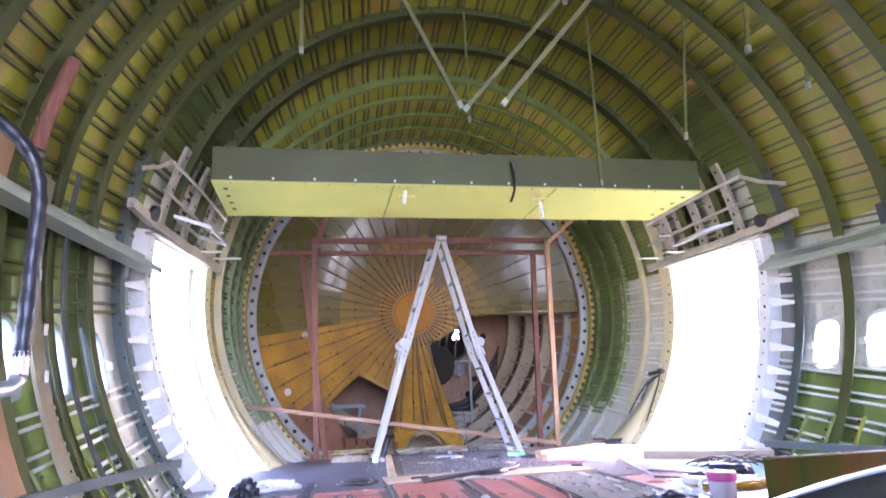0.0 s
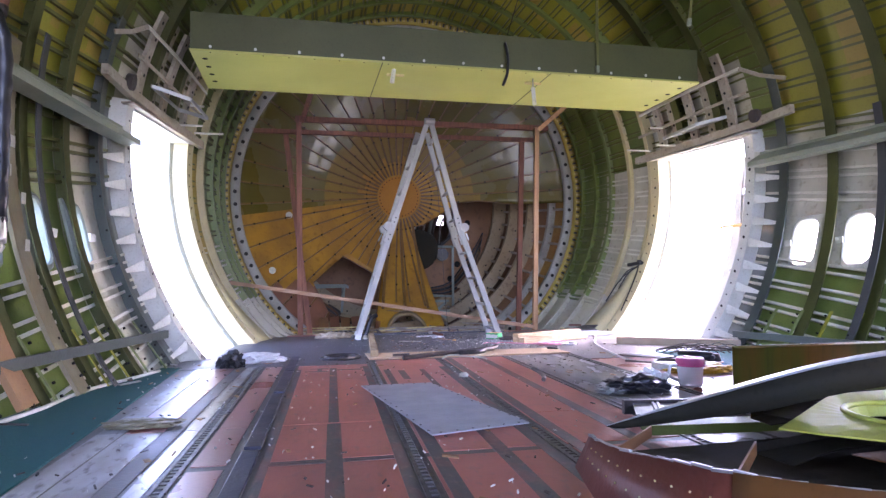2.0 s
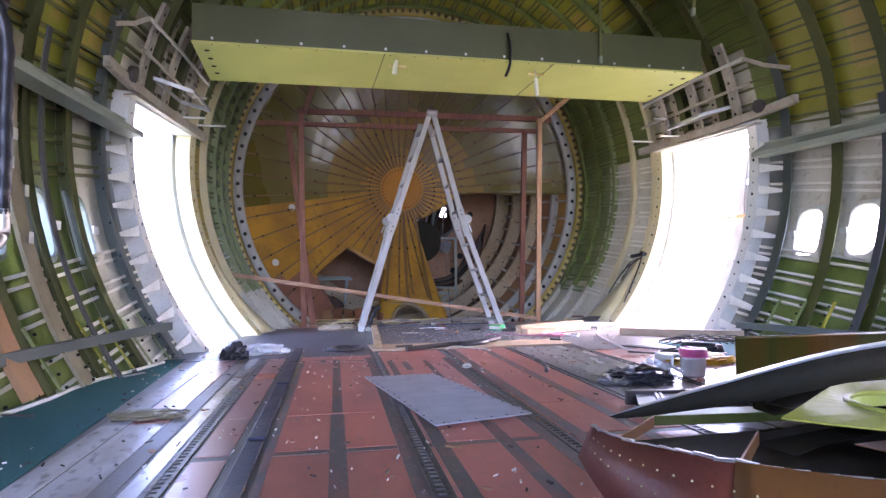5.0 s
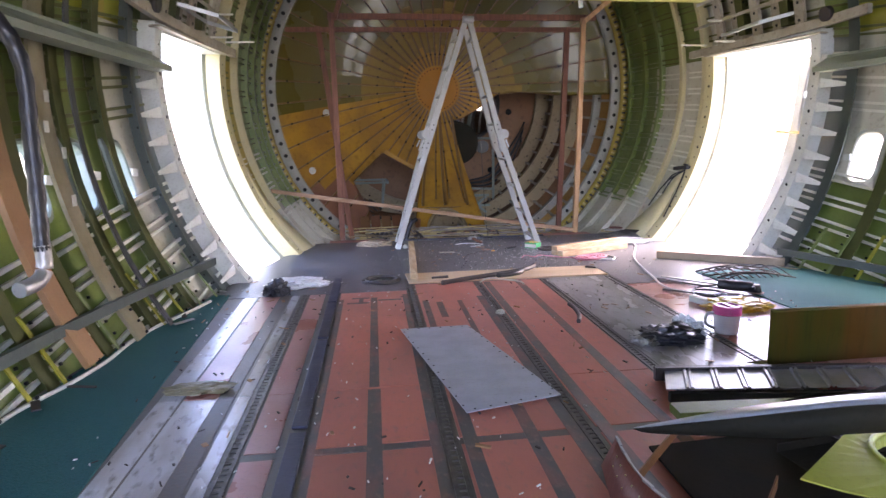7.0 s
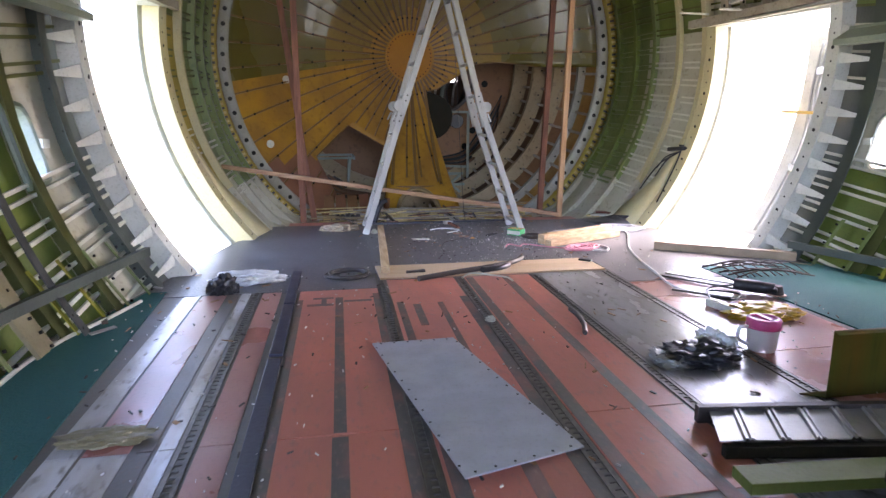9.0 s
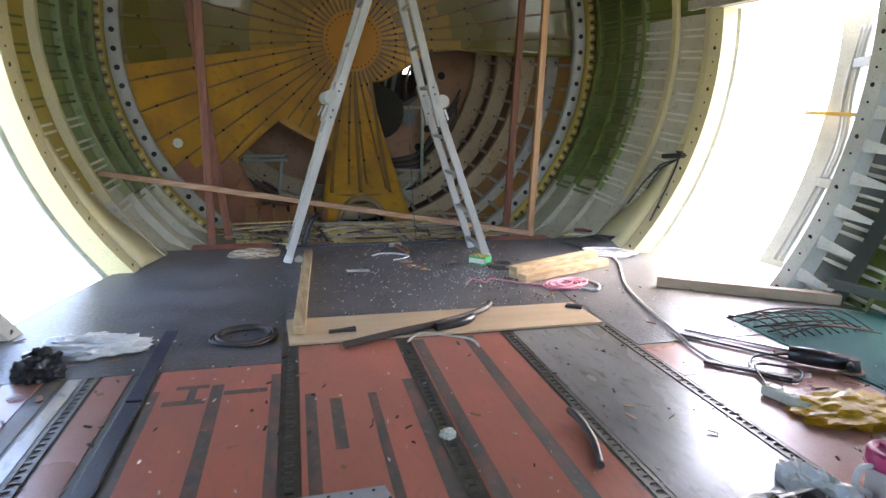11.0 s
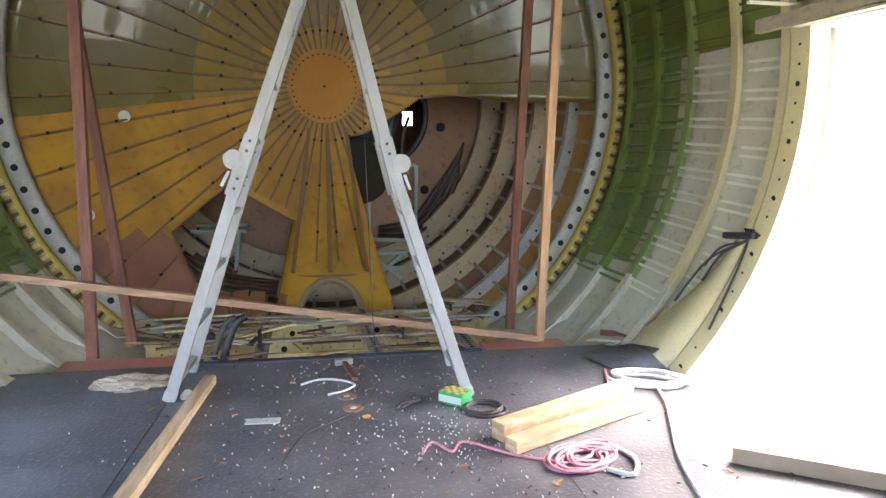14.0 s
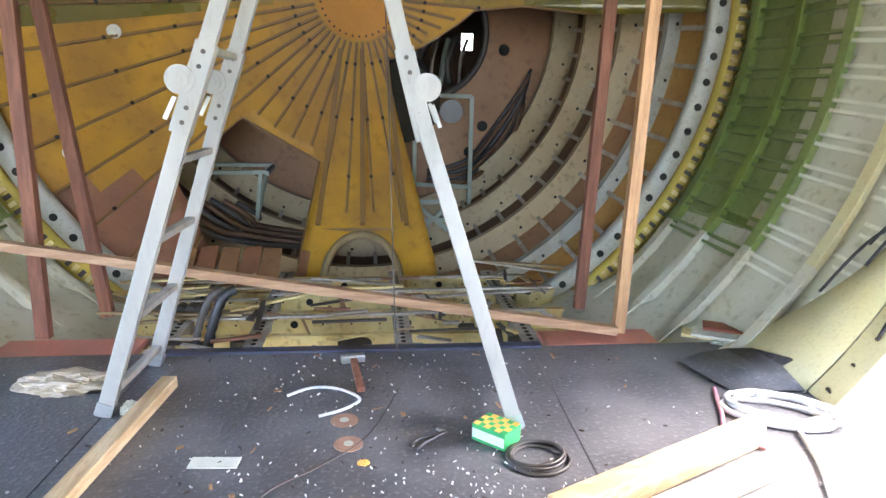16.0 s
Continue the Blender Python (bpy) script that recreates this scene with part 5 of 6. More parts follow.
tube(bm, smooth_path([(-2.24, 2.94, 0.78), (-2.24, 2.94, 0.71), (-2.25, 2.91, 0.675), (-2.27, 2.84, 0.665)], 6), 0.023, 12)
part("elbow", bm, M_ALU, hose, "pale grey pipe elbow")
duct = base("air_duct", (-2.8, 4.35, 2.0), "short brown insulated duct piece on the wall", "duct")
bm = B()
pts = [shell(a, 4.35, -0.036) for a in np.linspace(-angle_at(2.48, 4.35, -0.05), -angle_at(1.9, 4.35, -0.05), 12)]
tube(bm, pts, 0.04, 14)
part("tube", bm, M_POSTRED, duct)
bm = B()
tube(bm, [pts[-2], pts[-1]], 0.043, 14)
part("collar", bm, M_STEEL, duct, "dark collar")
for y in (4.88,):
    bm = B()
    for i in range(14):
        a0, a1 = -80 - 3.0 * i, -80 - 3.0 * (i + 1)
        beam(bm, shell(a0, y, -0.004), shell(a1, y, -0.004), 0.07, 0.008, up=(-1, 0, 0.2))
    part("cover_strip", bm, M_NAVY2, wall_left, "dark slate cover strip on the frame")
bm = B()
for i in range(14):
    beam(bm, shell(82 + 3.0 * i, 4.85, -0.004), shell(82 + 3.0 * (i + 1), 4.85, -0.004), 0.07, 0.008, up=(1, 0, 0.2))
part("cover_strip", bm, M_NAVY2, wall_right, "dark slate cover strip on the frame")
for y in (4.60,):
    bm = B()
    for i in range(12):
        a0, a1 = -82 - 3.2 * i, -82 - 3.2 * (i + 1)
        beam(bm, shell(a0, y, 0.01), shell(a1, y, 0.01), 0.16, 0.02, up=(-1, 0, 0.2))
    part("insulation_strip", bm, M_TAN2, wall_left, "stained silvery insulation strip")
bm = B()
for i in range(12):
    beam(bm, shell(-80 - 3.2 * i, 4.13, 0.0), shell(-80 - 3.2 * (i + 1), 4.13, 0.0), 0.17, 0.03, up=(-1, 0, 0.2))
part("insulation_strip", bm, M_TAN, wall_left, "brown stained insulation wrap")
for i, (a, y) in enumerate(((-93, 4.60), (-96, 4.55), (-99, 4.65), (-104, 4.60))):
    bm = B()
    c = shell(a, y, -0.02)
    beam(bm, c, c + Vector((0.004, 0, 0)), 0.06, 0.05, up=(0, 1, 0))
    part("label_tag", bm, M_WHITE, wall_left, "small white tag")

# ---- rods hanging from the crown ----
for a, b, w in (((-0.98, 5.4, 4.30), (-0.20, 5.75, 2.98), 0.035), ((0.98, 5.4, 4.28), (-0.18, 5.75, 2.95), 0.035), ((1.18, 5.4, 4.22), (0.16, 5.75, 3.02), 0.04),
                ((1.78, 5.4, 3.95), (1.70, 5.5, 2.66), 0.022), ((2.45, 4.88, 3.25), (2.42, 4.88, 2.85), 0.026), ((1.14, 6.0, 4.1), (1.16, 6.07, 2.42), 0.022),
                ((-1.52, 5.4, 4.05), (-1.52, 5.45, 3.22), 0.026), ((1.98, 4.88, 3.65), (1.95, 4.9, 3.15), 0.03), ((-0.02, 6.2, 4.2), (-0.02, 6.2, 3.05), 0.02)):
    rod = base("hanging_rod", a, "green metal rod hanging from the crown", "rod", group="rods under the crown")
    bm = B()
    beam(bm, a, b, w, w * 0.7, up=(0, 1, 0.05))
    part("bar", bm, M_STRINGER, rod)
    bm = B()
    beam(bm, Vector(b) - (Vector(b) - Vector(a)).normalized() * 0.06, b, w * 1.25, w * 1.2, up=(0, 1, 0.05))
    part("end_fitting", bm, M_RAIL, rod, "grey metal end fitting")
for x, y, L in ((0.75, 5.4, 0.45), (1.55, 4.4, 0.3)):
    bm = B()
    c = shell(math.degrees(math.asin(x / 3.0)), y, 0.0)
    n = 8
    v = []
    for i in range(n + 1):
        t = i / n
        w = 0.05 * (1 - 0.6 * t)
        dx, dy = 0.02 * math.sin(5 * t), 0.03 * math.sin(7 * t + 1)
        v.append([bm.verts.new((c.x + dx + s_ * w, c.y + dy, c.z - L * t)) for s_ in (-1, 0.2, 1)])
    for p, q in zip(v, v[1:]):
        for i in range(2):
            bm.faces.new((p[i], p[i + 1], q[i + 1], q[i]))
    ob = thing("hanging_rag", bm, M_TAN2, "torn strip of insulation film hanging from the crown", "rag")
    ob.modifiers.new("thick", "SOLIDIFY").thickness = 0.003
for x, z1 in ((-0.62, 2.30), (0.62, 2.18)):
    fit_ = base("beam_fitting", (x, 6.2, 2.4), "small pale latch hanging from the beam", "latch", group="latches under the beam")
    bm = B()
    beam(bm, (x, 6.25, 2.385), (x - 0.01, 6.22, z1 + 0.12), 0.012, 0.03)
    part("arm", bm, M_ALU, fit_)
    bm = B()
    beam(bm, (x - 0.075, 6.25, 2.345), (x + 0.075, 6.25, 2.345), 0.02, 0.02)
    part("cross_bar", bm, M_SILL, fit_, bevel=0.003)
    bm = B()
    beam(bm, (x - 0.01, 6.22, z1 + 0.12), (x - 0.035 if x < 0 else x - 0.005, 6.20, z1 - 0.04), 0.026, 0.026)
    part("rod", bm, M_WHITE, fit_, "white rod")
bm = B()
tube(bm, smooth_path([(0.30, 6.05, 2.62), (0.32, 6.04, 2.5), (0.31, 6.03, 2.35), (0.27, 6.03, 2.24)], 6), 0.012, 8)
thing("cable_end", bm, M_BLACK, "black cable end hanging over the beam", "cable")
for y in (6.10,):
    bm = B()
    tube(bm, [(0.33, 6.08, 2.7), (0.50, 6.0, 3.3), (0.62, 5.9, 4.1)], 0.004, 5)
    thing("wire", bm, M_STEEL, "thin wire running up to the crown", "wire")
cable = base("cable_bunch", (1.95, 7.5, 0.5), "black cables dangling at the wall beside the doorway", "cables")
for k in range(4):
    bm = B()
    ends = ((7.66, 0.34), (7.56, 0.48), (7.60, 0.56), (7.33, 0.25))[k]
    hang = [(7.38 + 0.02 * k, 0.80), (7.39, 0.74), (7.39 + (ends[0] - 7.39) * (0.75 if k < 3 else 0.3), 0.74 + (ends[1] - 0.74) * 0.35), ends]
    tube(bm, smooth_path([(half_width(y, z, 0.0) - 0.03, y, z) for y, z in hang], 6), 0.007, 6)
    part("strand", bm, M_BLACK, cable)
bm = B()
beam(bm, (half_width(7.39, 0.77, 0.0) - 0.03, 7.34, 0.77), (half_width(7.55, 0.75, 0.0) - 0.03, 7.56, 0.75), 0.05, 0.04)
part("knot", bm, M_BLACK, cable, "dark knotted cable bundle", bevel=0.01)

# ---- door mechanism outside the right doorway ----
hinge = base("door_hinge_arm", (2.7, 6.5, 0.2), "white painted door hinge arm outside the doorway", "hinge arm")
bm = B()
rings = []
for k in range(13):
    z = 0.05 + 1.75 * k / 12
    x = half_width(6.5, z, 0.34)
    rings.append([bm.verts.new((x + dx, 6.52 + dy, z)) for dx, dy in ((-0.025, -0.11), (0.025, -0.11), (0.025, 0.11), (-0.025, 0.11))])
for p, q in zip(rings, rings[1:]):
    for i in range(4):
        bm.faces.new((p[i], p[(i + 1) % 4], q[(i + 1) % 4], q[i]))
bm.faces.new(rings[0]), bm.faces.new(rings[-1])
part("spar", bm, M_WHITE, hinge)
for dy, rr in ((-0.13, 0.02), (-0.06, 0.012)):
    bm = B()
    tube(bm, smooth_path([(half_width(6.5, z, 0.29), 6.52 + dy + 0.03 * math.sin(z * 6), z) for z in (0.1, 0.5, 0.9, 1.3, 1.7)], 6), rr, 8)
    part("pipe", bm, M_ALU, hinge)
for z in (0.65, 1.45):
    bm = B()
    beam(bm, (half_width(6.05, z, 0.05), 6.06, z), (half_width(6.5, z, 0.30), 6.44, z), 0.07, 0.06)
    part("block", bm, M_BLACK, hinge, "black stop block")
bm = B()
beam(bm, (half_width(6.03, 1.1, 0.02), 6.03, 1.1), (half_width(6.7, 1.12, 0.3), 6.75, 1.12), 0.02, 0.025)
part("strap", bm, M_YELLOWBAG, hinge, "yellow strap")

# pale cord along the foot of the left wall
bm = B()
tube(bm, smooth_path([(-(half_width(y) - 0.05 - 0.03 * math.sin(y * 5)), y, 0.014) for y in [1.5 + 0.3 * k for k in range(14)]], 4), 0.010, 7)
thing("loose_cord", bm, M_CARD, "pale cord lying along the foot of the wall", "cord")
# scraps and torn film caught along the lower walls
r12 = random.Random(31)
for k in range(18):
    side = -1 if k % 2 else 1
    y = r12.uniform(2.6, 5.7)
    x = half_width(y) - r12.uniform(0.03, 0.16)
    L, a = r12.uniform(0.05, 0.16), r12.uniform(0, 3.1)
    bm = B()
    beam(bm, (side * x - L * math.cos(a) / 2, y - L * math.sin(a) / 2, 0.012), (side * x + L * math.cos(a) / 2, y + L * math.sin(a) / 2, 0.02), r12.uniform(0.01, 0.04), 0.006)
    thing("wall_scrap", bm, (M_CARD, M_STEEL, M_TAN2, M_ALU)[k % 4], "small scrap lying at the foot of the wall", "scrap", group="scraps along the wall")

# ---- scrap pile of cut skin panels ----
def sheet_between(bm, top, low, mi=0):
    a = [bm.verts.new(p) for p in top]
    b = [bm.verts.new(p) for p in low]
    for i in range(len(a) - 1):
        f = bm.faces.new((a[i], a[i + 1], b[i + 1], b[i]))
        f.material_index, f.smooth = mi, True


def thick(ob, t=0.004):
    ob.modifiers.new("thick", "SOLIDIFY").thickness = t
    return ob


skin = base("cut_skin_panel", (0.1, 2.2, 0.0), "curved brown skin panel with torn bright edge on the floor", "scrap panel")
edge = smooth_path([(-0.50, 2.78, 0.10), (-0.575, 2.43, 0.15), (-0.55, 2.08, 0.195), (-0.38, 1.86, 0.205), (-0.06, 1.66, 0.21), (0.42, 1.48, 0.22)], 6)
low = [Vector((p.x - 0.05 - 0.10 * i / len(edge), p.y - 0.10 * min(1, i / 8), 0.005)) for i, p in enumerate(edge)]
bm = B()
sheet_between(bm, edge[:14], low[:14])
thick(part("outer_skin", bm, M_REDSKIN, skin, "red-brown end"))
bm = B()
sheet_between(bm, edge[13:], low[13:])
thick(part("outer_skin", bm, M_BROWNSKIN, skin))
bm = B()
rg = random.Random(5)
for p, q in zip(edge, edge[1:]):
    beam(bm, p + Vector((0, 0, rg.uniform(-0.004, 0.004))), q, rg.uniform(0.004, 0.009), rg.uniform(0.003, 0.008))
part("torn_edge", bm, M_ALU, skin, "bright torn metal edge")
for i in range(5, len(edge) - 1, 8):
    p = edge[i]
    bm = B()
    q = p + Vector((0.30, 0.32, -0.05))
    beam(bm, p + Vector((0, 0, -0.03)), q, 0.005, 0.035)
    part("rib", bm, M_BROWNSKIN, skin, "brown stiffener")
bm = B()
for i in range(2, len(edge) - 1):
    for d in (0.25, 0.5):
        p = edge[i].lerp(low[i], d)
        disc(bm, p + Vector((-0.004, -0.004, 0)), (-0.6, -0.8, 0.2), 0.0026, 0.003, 6)
part("rivets", bm, M_SILL, skin)
arch_ = base("cut_frame_section", (0.2, 2.9, 0.0), "dark curved frame section with ragged edge", "scrap panel")
top = smooth_path([(-0.44, 2.78, 0.125), (-0.24, 2.56, 0.24), (0.0, 2.33, 0.36), (0.26, 2.12, 0.43), (0.50, 1.95, 0.46)], 6)
bm = B()
sheet_between(bm, top, [Vector((p.x + 0.02, p.y - 0.02, p.z - 0.07 * min(1.0, 0.04 + i / 9))) for i, p in enumerate(top)])
thick(part("web", bm, M_DARKSKIN, arch_), 0.006)
bm = B()
sheet_between(bm, top, [p + Vector((0.045, 0.06, 0.004)) * min(1.0, 0.05 + i / 7) for i, p in enumerate(top)])
thick(part("flange", bm, M_PLATE, arch_, "pale grey top flange"), 0.004)
plate = base("lime_gusset_plate", (0.1, 2.2, 0.2), "lime painted gusset plate with a flanged round hole", "scrap panel")
bm = B()
C = Vector((0.17, 2.23, 0.23))
outer = [Vector(v) for v in ((-0.28, 2.22, 0.235), (0.12, 2.48, 0.26), (0.57, 2.56, 0.27), (0.72, 2.14, 0.24), (0.37, 1.96, 0.21), (0.02, 2.02, 0.20))]
n = 36
o_, i_, f_ = [], [], []
for k in range(n):
    a = 2 * math.pi * k / n
    d = Vector((math.cos(a), math.sin(a), 0))
    best = 1.0
    for p, q in zip(outer, outer[1:] + outer[:1]):
        e = q - p
        den = d.x * e.y - d.y * e.x
        if abs(den) > 1e-6:
            t = ((p.x - C.x) * e.y - (p.y - C.y) * e.x) / den
            u = ((p.x - C.x) * d.y - (p.y - C.y) * d.x) / den
            if t > 0 and -0.001 <= u <= 1.001:
                best = t
    o_.append(bm.verts.new(C + d * best + Vector((0, 0, 0.02 * math.sin(a)))))
    i_.append(bm.verts.new(C + d * 0.185 + Vector((0, 0, 0.005))))
    f_.append(bm.verts.new(C + d * 0.17 + Vector((0, 0, -0.03))))
for k in range(n):
    m_ = (k + 1) % n
    bm.faces.new((o_[k], o_[m_], i_[m_], i_[k]))
    bm.faces.new((i_[k], i_[m_], f_[m_], f_[k]))
thick(part("plate", bm, M_LIMEPLATE, plate), 0.004)
bm = B()
tube(bm, [C + Vector((0.18 * math.cos(2 * math.pi * k / 30), 0.18 * math.sin(2 * math.pi * k / 30), 0.006)) for k in range(31)], 0.009, 6)
part("hole_rim", bm, M_LIMEPLATE, plate)
# random dark and olive strips added to cover bright floor inside the pile
r4 = random.Random(17)
for k in range(16):
    x, y, z = r4.uniform(-0.1, 0.85), r4.uniform(1.95, 2.85), 0.025 + 0.008 * k
    L, w, a = r4.uniform(0.35, 0.7), r4.uniform(0.12, 0.28), r4.gauss(0.0, 0.5)
    d = Vector((math.cos(a), math.sin(a), r4.uniform(-0.03, 0.03))) * (L / 2)
    bm = B()
    nseg = 6
    prev = None
    for i in range(nseg + 1):
        t = i / nseg
        p = Vector((x, y, z)) - d + d * 2 * t + Vector((0, 0, 0.03 * math.sin(3.1 * t)))
        n_ = Vector((-d.y, d.x, 0)).normalized() * (w / 2) * (1 - 0.35 * abs(math.sin(5 * t + k)))
        row = [bm.verts.new(p - n_), bm.verts.new(p + n_), bm.verts.new(p + n_ + Vector((0, 0, 0.03)))]
        if prev:
            for j in range(2):
                bm.faces.new((prev[j], prev[j + 1], row[j + 1], row[j]))
        prev = row
    thick(thing("scrap_strip", bm, (M_DARKSKIN, M_OLIVE, M_BROWNSKIN, M_UNDER, M_FRAME)[k % 5], "bent scrap strip of painted sheet metal in the pile", "scrap strip", group="scrap strips in the pile"), 0.004)
# a channel, and an added near-black sheet that darkens the pile's interior
for nm, pts, z0, h, mt, lb in (
        ("green_channel", ((-0.16, 2.99), (0.74, 2.90), (0.74, 3.01), (-0.15, 3.09)), 0.03, 0.035, M_CHANNEL, "green painted channel in the scrap pile"),
        ("shade_backing", ((-0.40, 2.10), (1.35, 1.75), (1.40, 2.95), (-0.35, 2.85)), 0.012, 0.01, M_UNDER, "dark sheet added under the scrap pile for its shaded interior")):
    bm = B()
    lo = [bm.verts.new((x, y, z0)) for x, y in pts]
    hi = [bm.verts.new((x, y, z0 + h)) for x, y in pts]
    bm.faces.new(lo[::-1]), bm.faces.new(hi)
    for i in range(len(pts)):
        m_ = (i + 1) % len(pts)
        bm.faces.new((lo[i], lo[m_], hi[m_], hi[i]))
    thing(nm, bm, mt, lb, "scrap panel", bevel=0.002)
bm = B()
sheet_between(bm, [(0.585, 3.53, 0.262), (1.45, 3.53, 0.262)], [(0.585, 3.55, 0.27), (1.45, 3.55, 0.27)])
sheet_between(bm, [(0.585, 3.55, 0.27), (1.45, 3.55, 0.27)], [(0.585, 3.55, 0.004), (1.45, 3.55, 0.004)])
sheet_between(bm, [(0.585, 3.55, 0.004), (1.45, 3.55, 0.004)], [(0.51, 3.60, 0.004), (1.45, 3.60, 0.004)])
bmesh.ops.remove_doubles(bm, verts=bm.verts, dist=0.001)
thick(thing("folded_metal_sheet", bm, M_OLIVE, "olive painted metal sheet standing on edge", "scrap panel"), 0.005)
strip_ = base("ribbed_strip", (0.3, 3.35, 0), "silvery ribbed aluminium strip lying on the floor", "metal strip")
bm = B()
pts = []
x, z = -0.12, 0.03
n = 11
prev = None
for k in range(n):
    for dx, zz in ((0.0, 0.047), (0.080, 0.047), (0.084, 0.056), (0.090, 0.056), (0.094, 0.049), (0.100, 0.049), (0.104, 0.056), (0.110, 0.056), (0.114, 0.047)):
        X_ = -0.03 + k * 0.116 + dx
        y0 = 3.25 - 0.17 * (X_ + 0.03) * 0.9
        a, b = bm.verts.new((X_ - 0.05, y0, zz)), bm.verts.new((X_ + 0.05, y0 + 0.21, zz))
        if prev:
            bm.faces.new((prev[0], a, b, prev[1]))
        prev = (a, b)
thick(part("sheet", bm, M_ALU, strip_), 0.003)
bm = B()
beam(bm, (-0.02, 3.47, 0.035), (1.16, 3.29, 0.035), 0.03, 0.06)
part("back_flange", bm, M_STEEL, strip_)
bm = B()
beam(bm, (-0.07, 3.24, 0.02), (1.11, 3.04, 0.02), 0.03, 0.04)
part("front_flange", bm, M_DARKSKIN, strip_)
# ---- timbers, ropes and tools on the floor ----
for a, b, w, h in (((0.57, 6.67, 0.045), (1.37, 7.06, 0.045), 0.075, 0.08), ((0.59, 6.555, 0.032), (1.38, 6.905, 0.032), 0.07, 0.055)):
    bm = B()
    beam(bm, a, b, w, h)
    thing("timber_block", bm, M_PINE2, "rough sawn pine timber on the rubber floor", "timber", group="pine timbers", bevel=0.004)
bm = B()
beam(bm, (1.43, 6.33, 0.035), (2.26, 5.72, 0.035), 0.07, 0.065)
thing("timber_beam", bm, M_WEATHERED, "weathered timber lying beside the doorway", "timber", bevel=0.004)


def coil(name, c, rx, ry, turns, r, mats, label, category, wob=0.02, seed=1, z0=0.0, tilt=0.3):
    g = random.Random(seed)
    pts = []
    n = 18
    for k in range(int(turns * n) + 1):
        a = 2 * math.pi * k / n
        t = k // n
        g2 = random.Random(seed * 100 + t)
        sx_, sy_, ox, oy = g2.uniform(0.75, 1.05), g2.uniform(0.7, 1.05), g2.uniform(-wob, wob), g2.uniform(-wob, wob)
        pts.append((c[0] + ox + rx * sx_ * math.cos(a) * math.cos(tilt) - ry * sy_ * math.sin(a) * math.sin(tilt), c[1] + oy + rx * sx_ * math.cos(a) * math.sin(tilt) + ry * sy_ * math.sin(a) * math.cos(tilt), z0 + r + 0.9 * r * (t % 3) + g.uniform(0, r * 0.5)))
    bm = B()
    tube(bm, smooth_path(pts, 2), r, 7)
    return thing(name, bm, mats, label, category)


coil("rope_coil", (1.60, 7.24), 0.20, 0.12, 4.4, 0.010, M_ROPE, "loose coil of white rope on the rubber floor", "rope", 0.045, 3, tilt=-0.5)
bm = B()
tube(bm, smooth_path([(1.58, 7.16, 0.012), (1.50, 6.92, 0.012), (1.38, 6.68, 0.012), (1.21, 6.33, 0.012), (1.08, 5.91, 0.012), (0.98, 5.49, 0.012), (0.92, 5.25, 0.012), (0.92, 5.06, 0.012), (1.06, 4.9, 0.012), (1.2, 4.86, 0.012)], 8), 0.008, 7)
thing("long_rope", bm, M_ROPE, "grey-white rope trailing over the floor", "rope")
bm = B()
tube(bm, smooth_path([(1.44, 7.45, 0.01), (1.36, 7.25, 0.01), (1.30, 7.1, 0.01), (1.38, 7.0, 0.01)], 6), 0.008, 6)
thing("mauve_cord", bm, M_PINKROPE, "thin mauve cord beside the rope coil", "cord")
coil("pink_rope", (0.86, 6.45), 0.13, 0.09, 9.3, 0.006, M_PINKROPE, "tangled pink cord lying by the timbers", "cord", 0.06, 8, tilt=0.5)
bm = B()
tube(bm, smooth_path([(0.24, 6.60, 0.007), (0.30, 6.70, 0.007), (0.36, 6.60, 0.007), (0.42, 6.68, 0.007), (0.52, 6.60, 0.007), (0.6, 6.52, 0.007), (0.72, 6.45, 0.007)], 6), 0.006, 6)
thing("pink_cord_end", bm, M_PINKROPE, "loose end of pink cord", "cord")
bm = B()
tube(bm, smooth_path([(0.78, 6.52, 0.01), (0.95, 6.56, 0.01), (1.05, 6.42, 0.01), (0.98, 6.28, 0.01), (0.90, 6.34, 0.01)], 6), 0.010, 6)
thing("short_rope", bm, M_ROPE, "short end of white rope by the timbers", "rope")
coil("black_wire_coil", (0.61, 7.01), 0.10, 0.09, 4.0, 0.006, M_STEEL, "small coil of black wire on the floor", "wire", 0.01, 5)
coil("wire_coil", (-1.10, 5.85), 0.15, 0.14, 7.0, 0.007, M_STEEL, "coil of dark steel wire on the rubber floor", "wire", 0.015, 6)

box_ = base("card_box", (0.46, 7.1, 0), "small green and orange checked cardboard box", "box")
bm = B()
m3 = Matrix.Translation((0.50, 7.14, 0)) @ Matrix.Rotation(radians(-44), 4, "Z")
vs = box(bm, -0.065, 0.065, -0.05, 0.05, 0.001, 0.06)
bmesh.ops.transform(bm, matrix=m3, verts=bm.verts)
part("carton", bm, M_GREENBOX, box_, bevel=0.002)
bm = B()
for i in range(6):
    for j in range(4):
        if (i + j) % 2 == 0:
            box(bm, -0.063 + i * 0.021, -0.042 + i * 0.021, -0.048 + j * 0.024, -0.024 + j * 0.024, 0.060, 0.0608)
bmesh.ops.transform(bm, matrix=m3, verts=bm.verts)
part("check_pattern", bm, M_ORANGE, box_, "orange checks on the lid")
bm = B()
box(bm, -0.063, 0.063, -0.0512, -0.05, 0.012, 0.045)
bmesh.ops.transform(bm, matrix=m3, verts=bm.verts)
part("side_label", bm, M_CARD, box_, "pale band on the side")
pl_ = base("pliers", (0.26, 7.13, 0), "pliers with black grips lying open on the floor", "pliers")
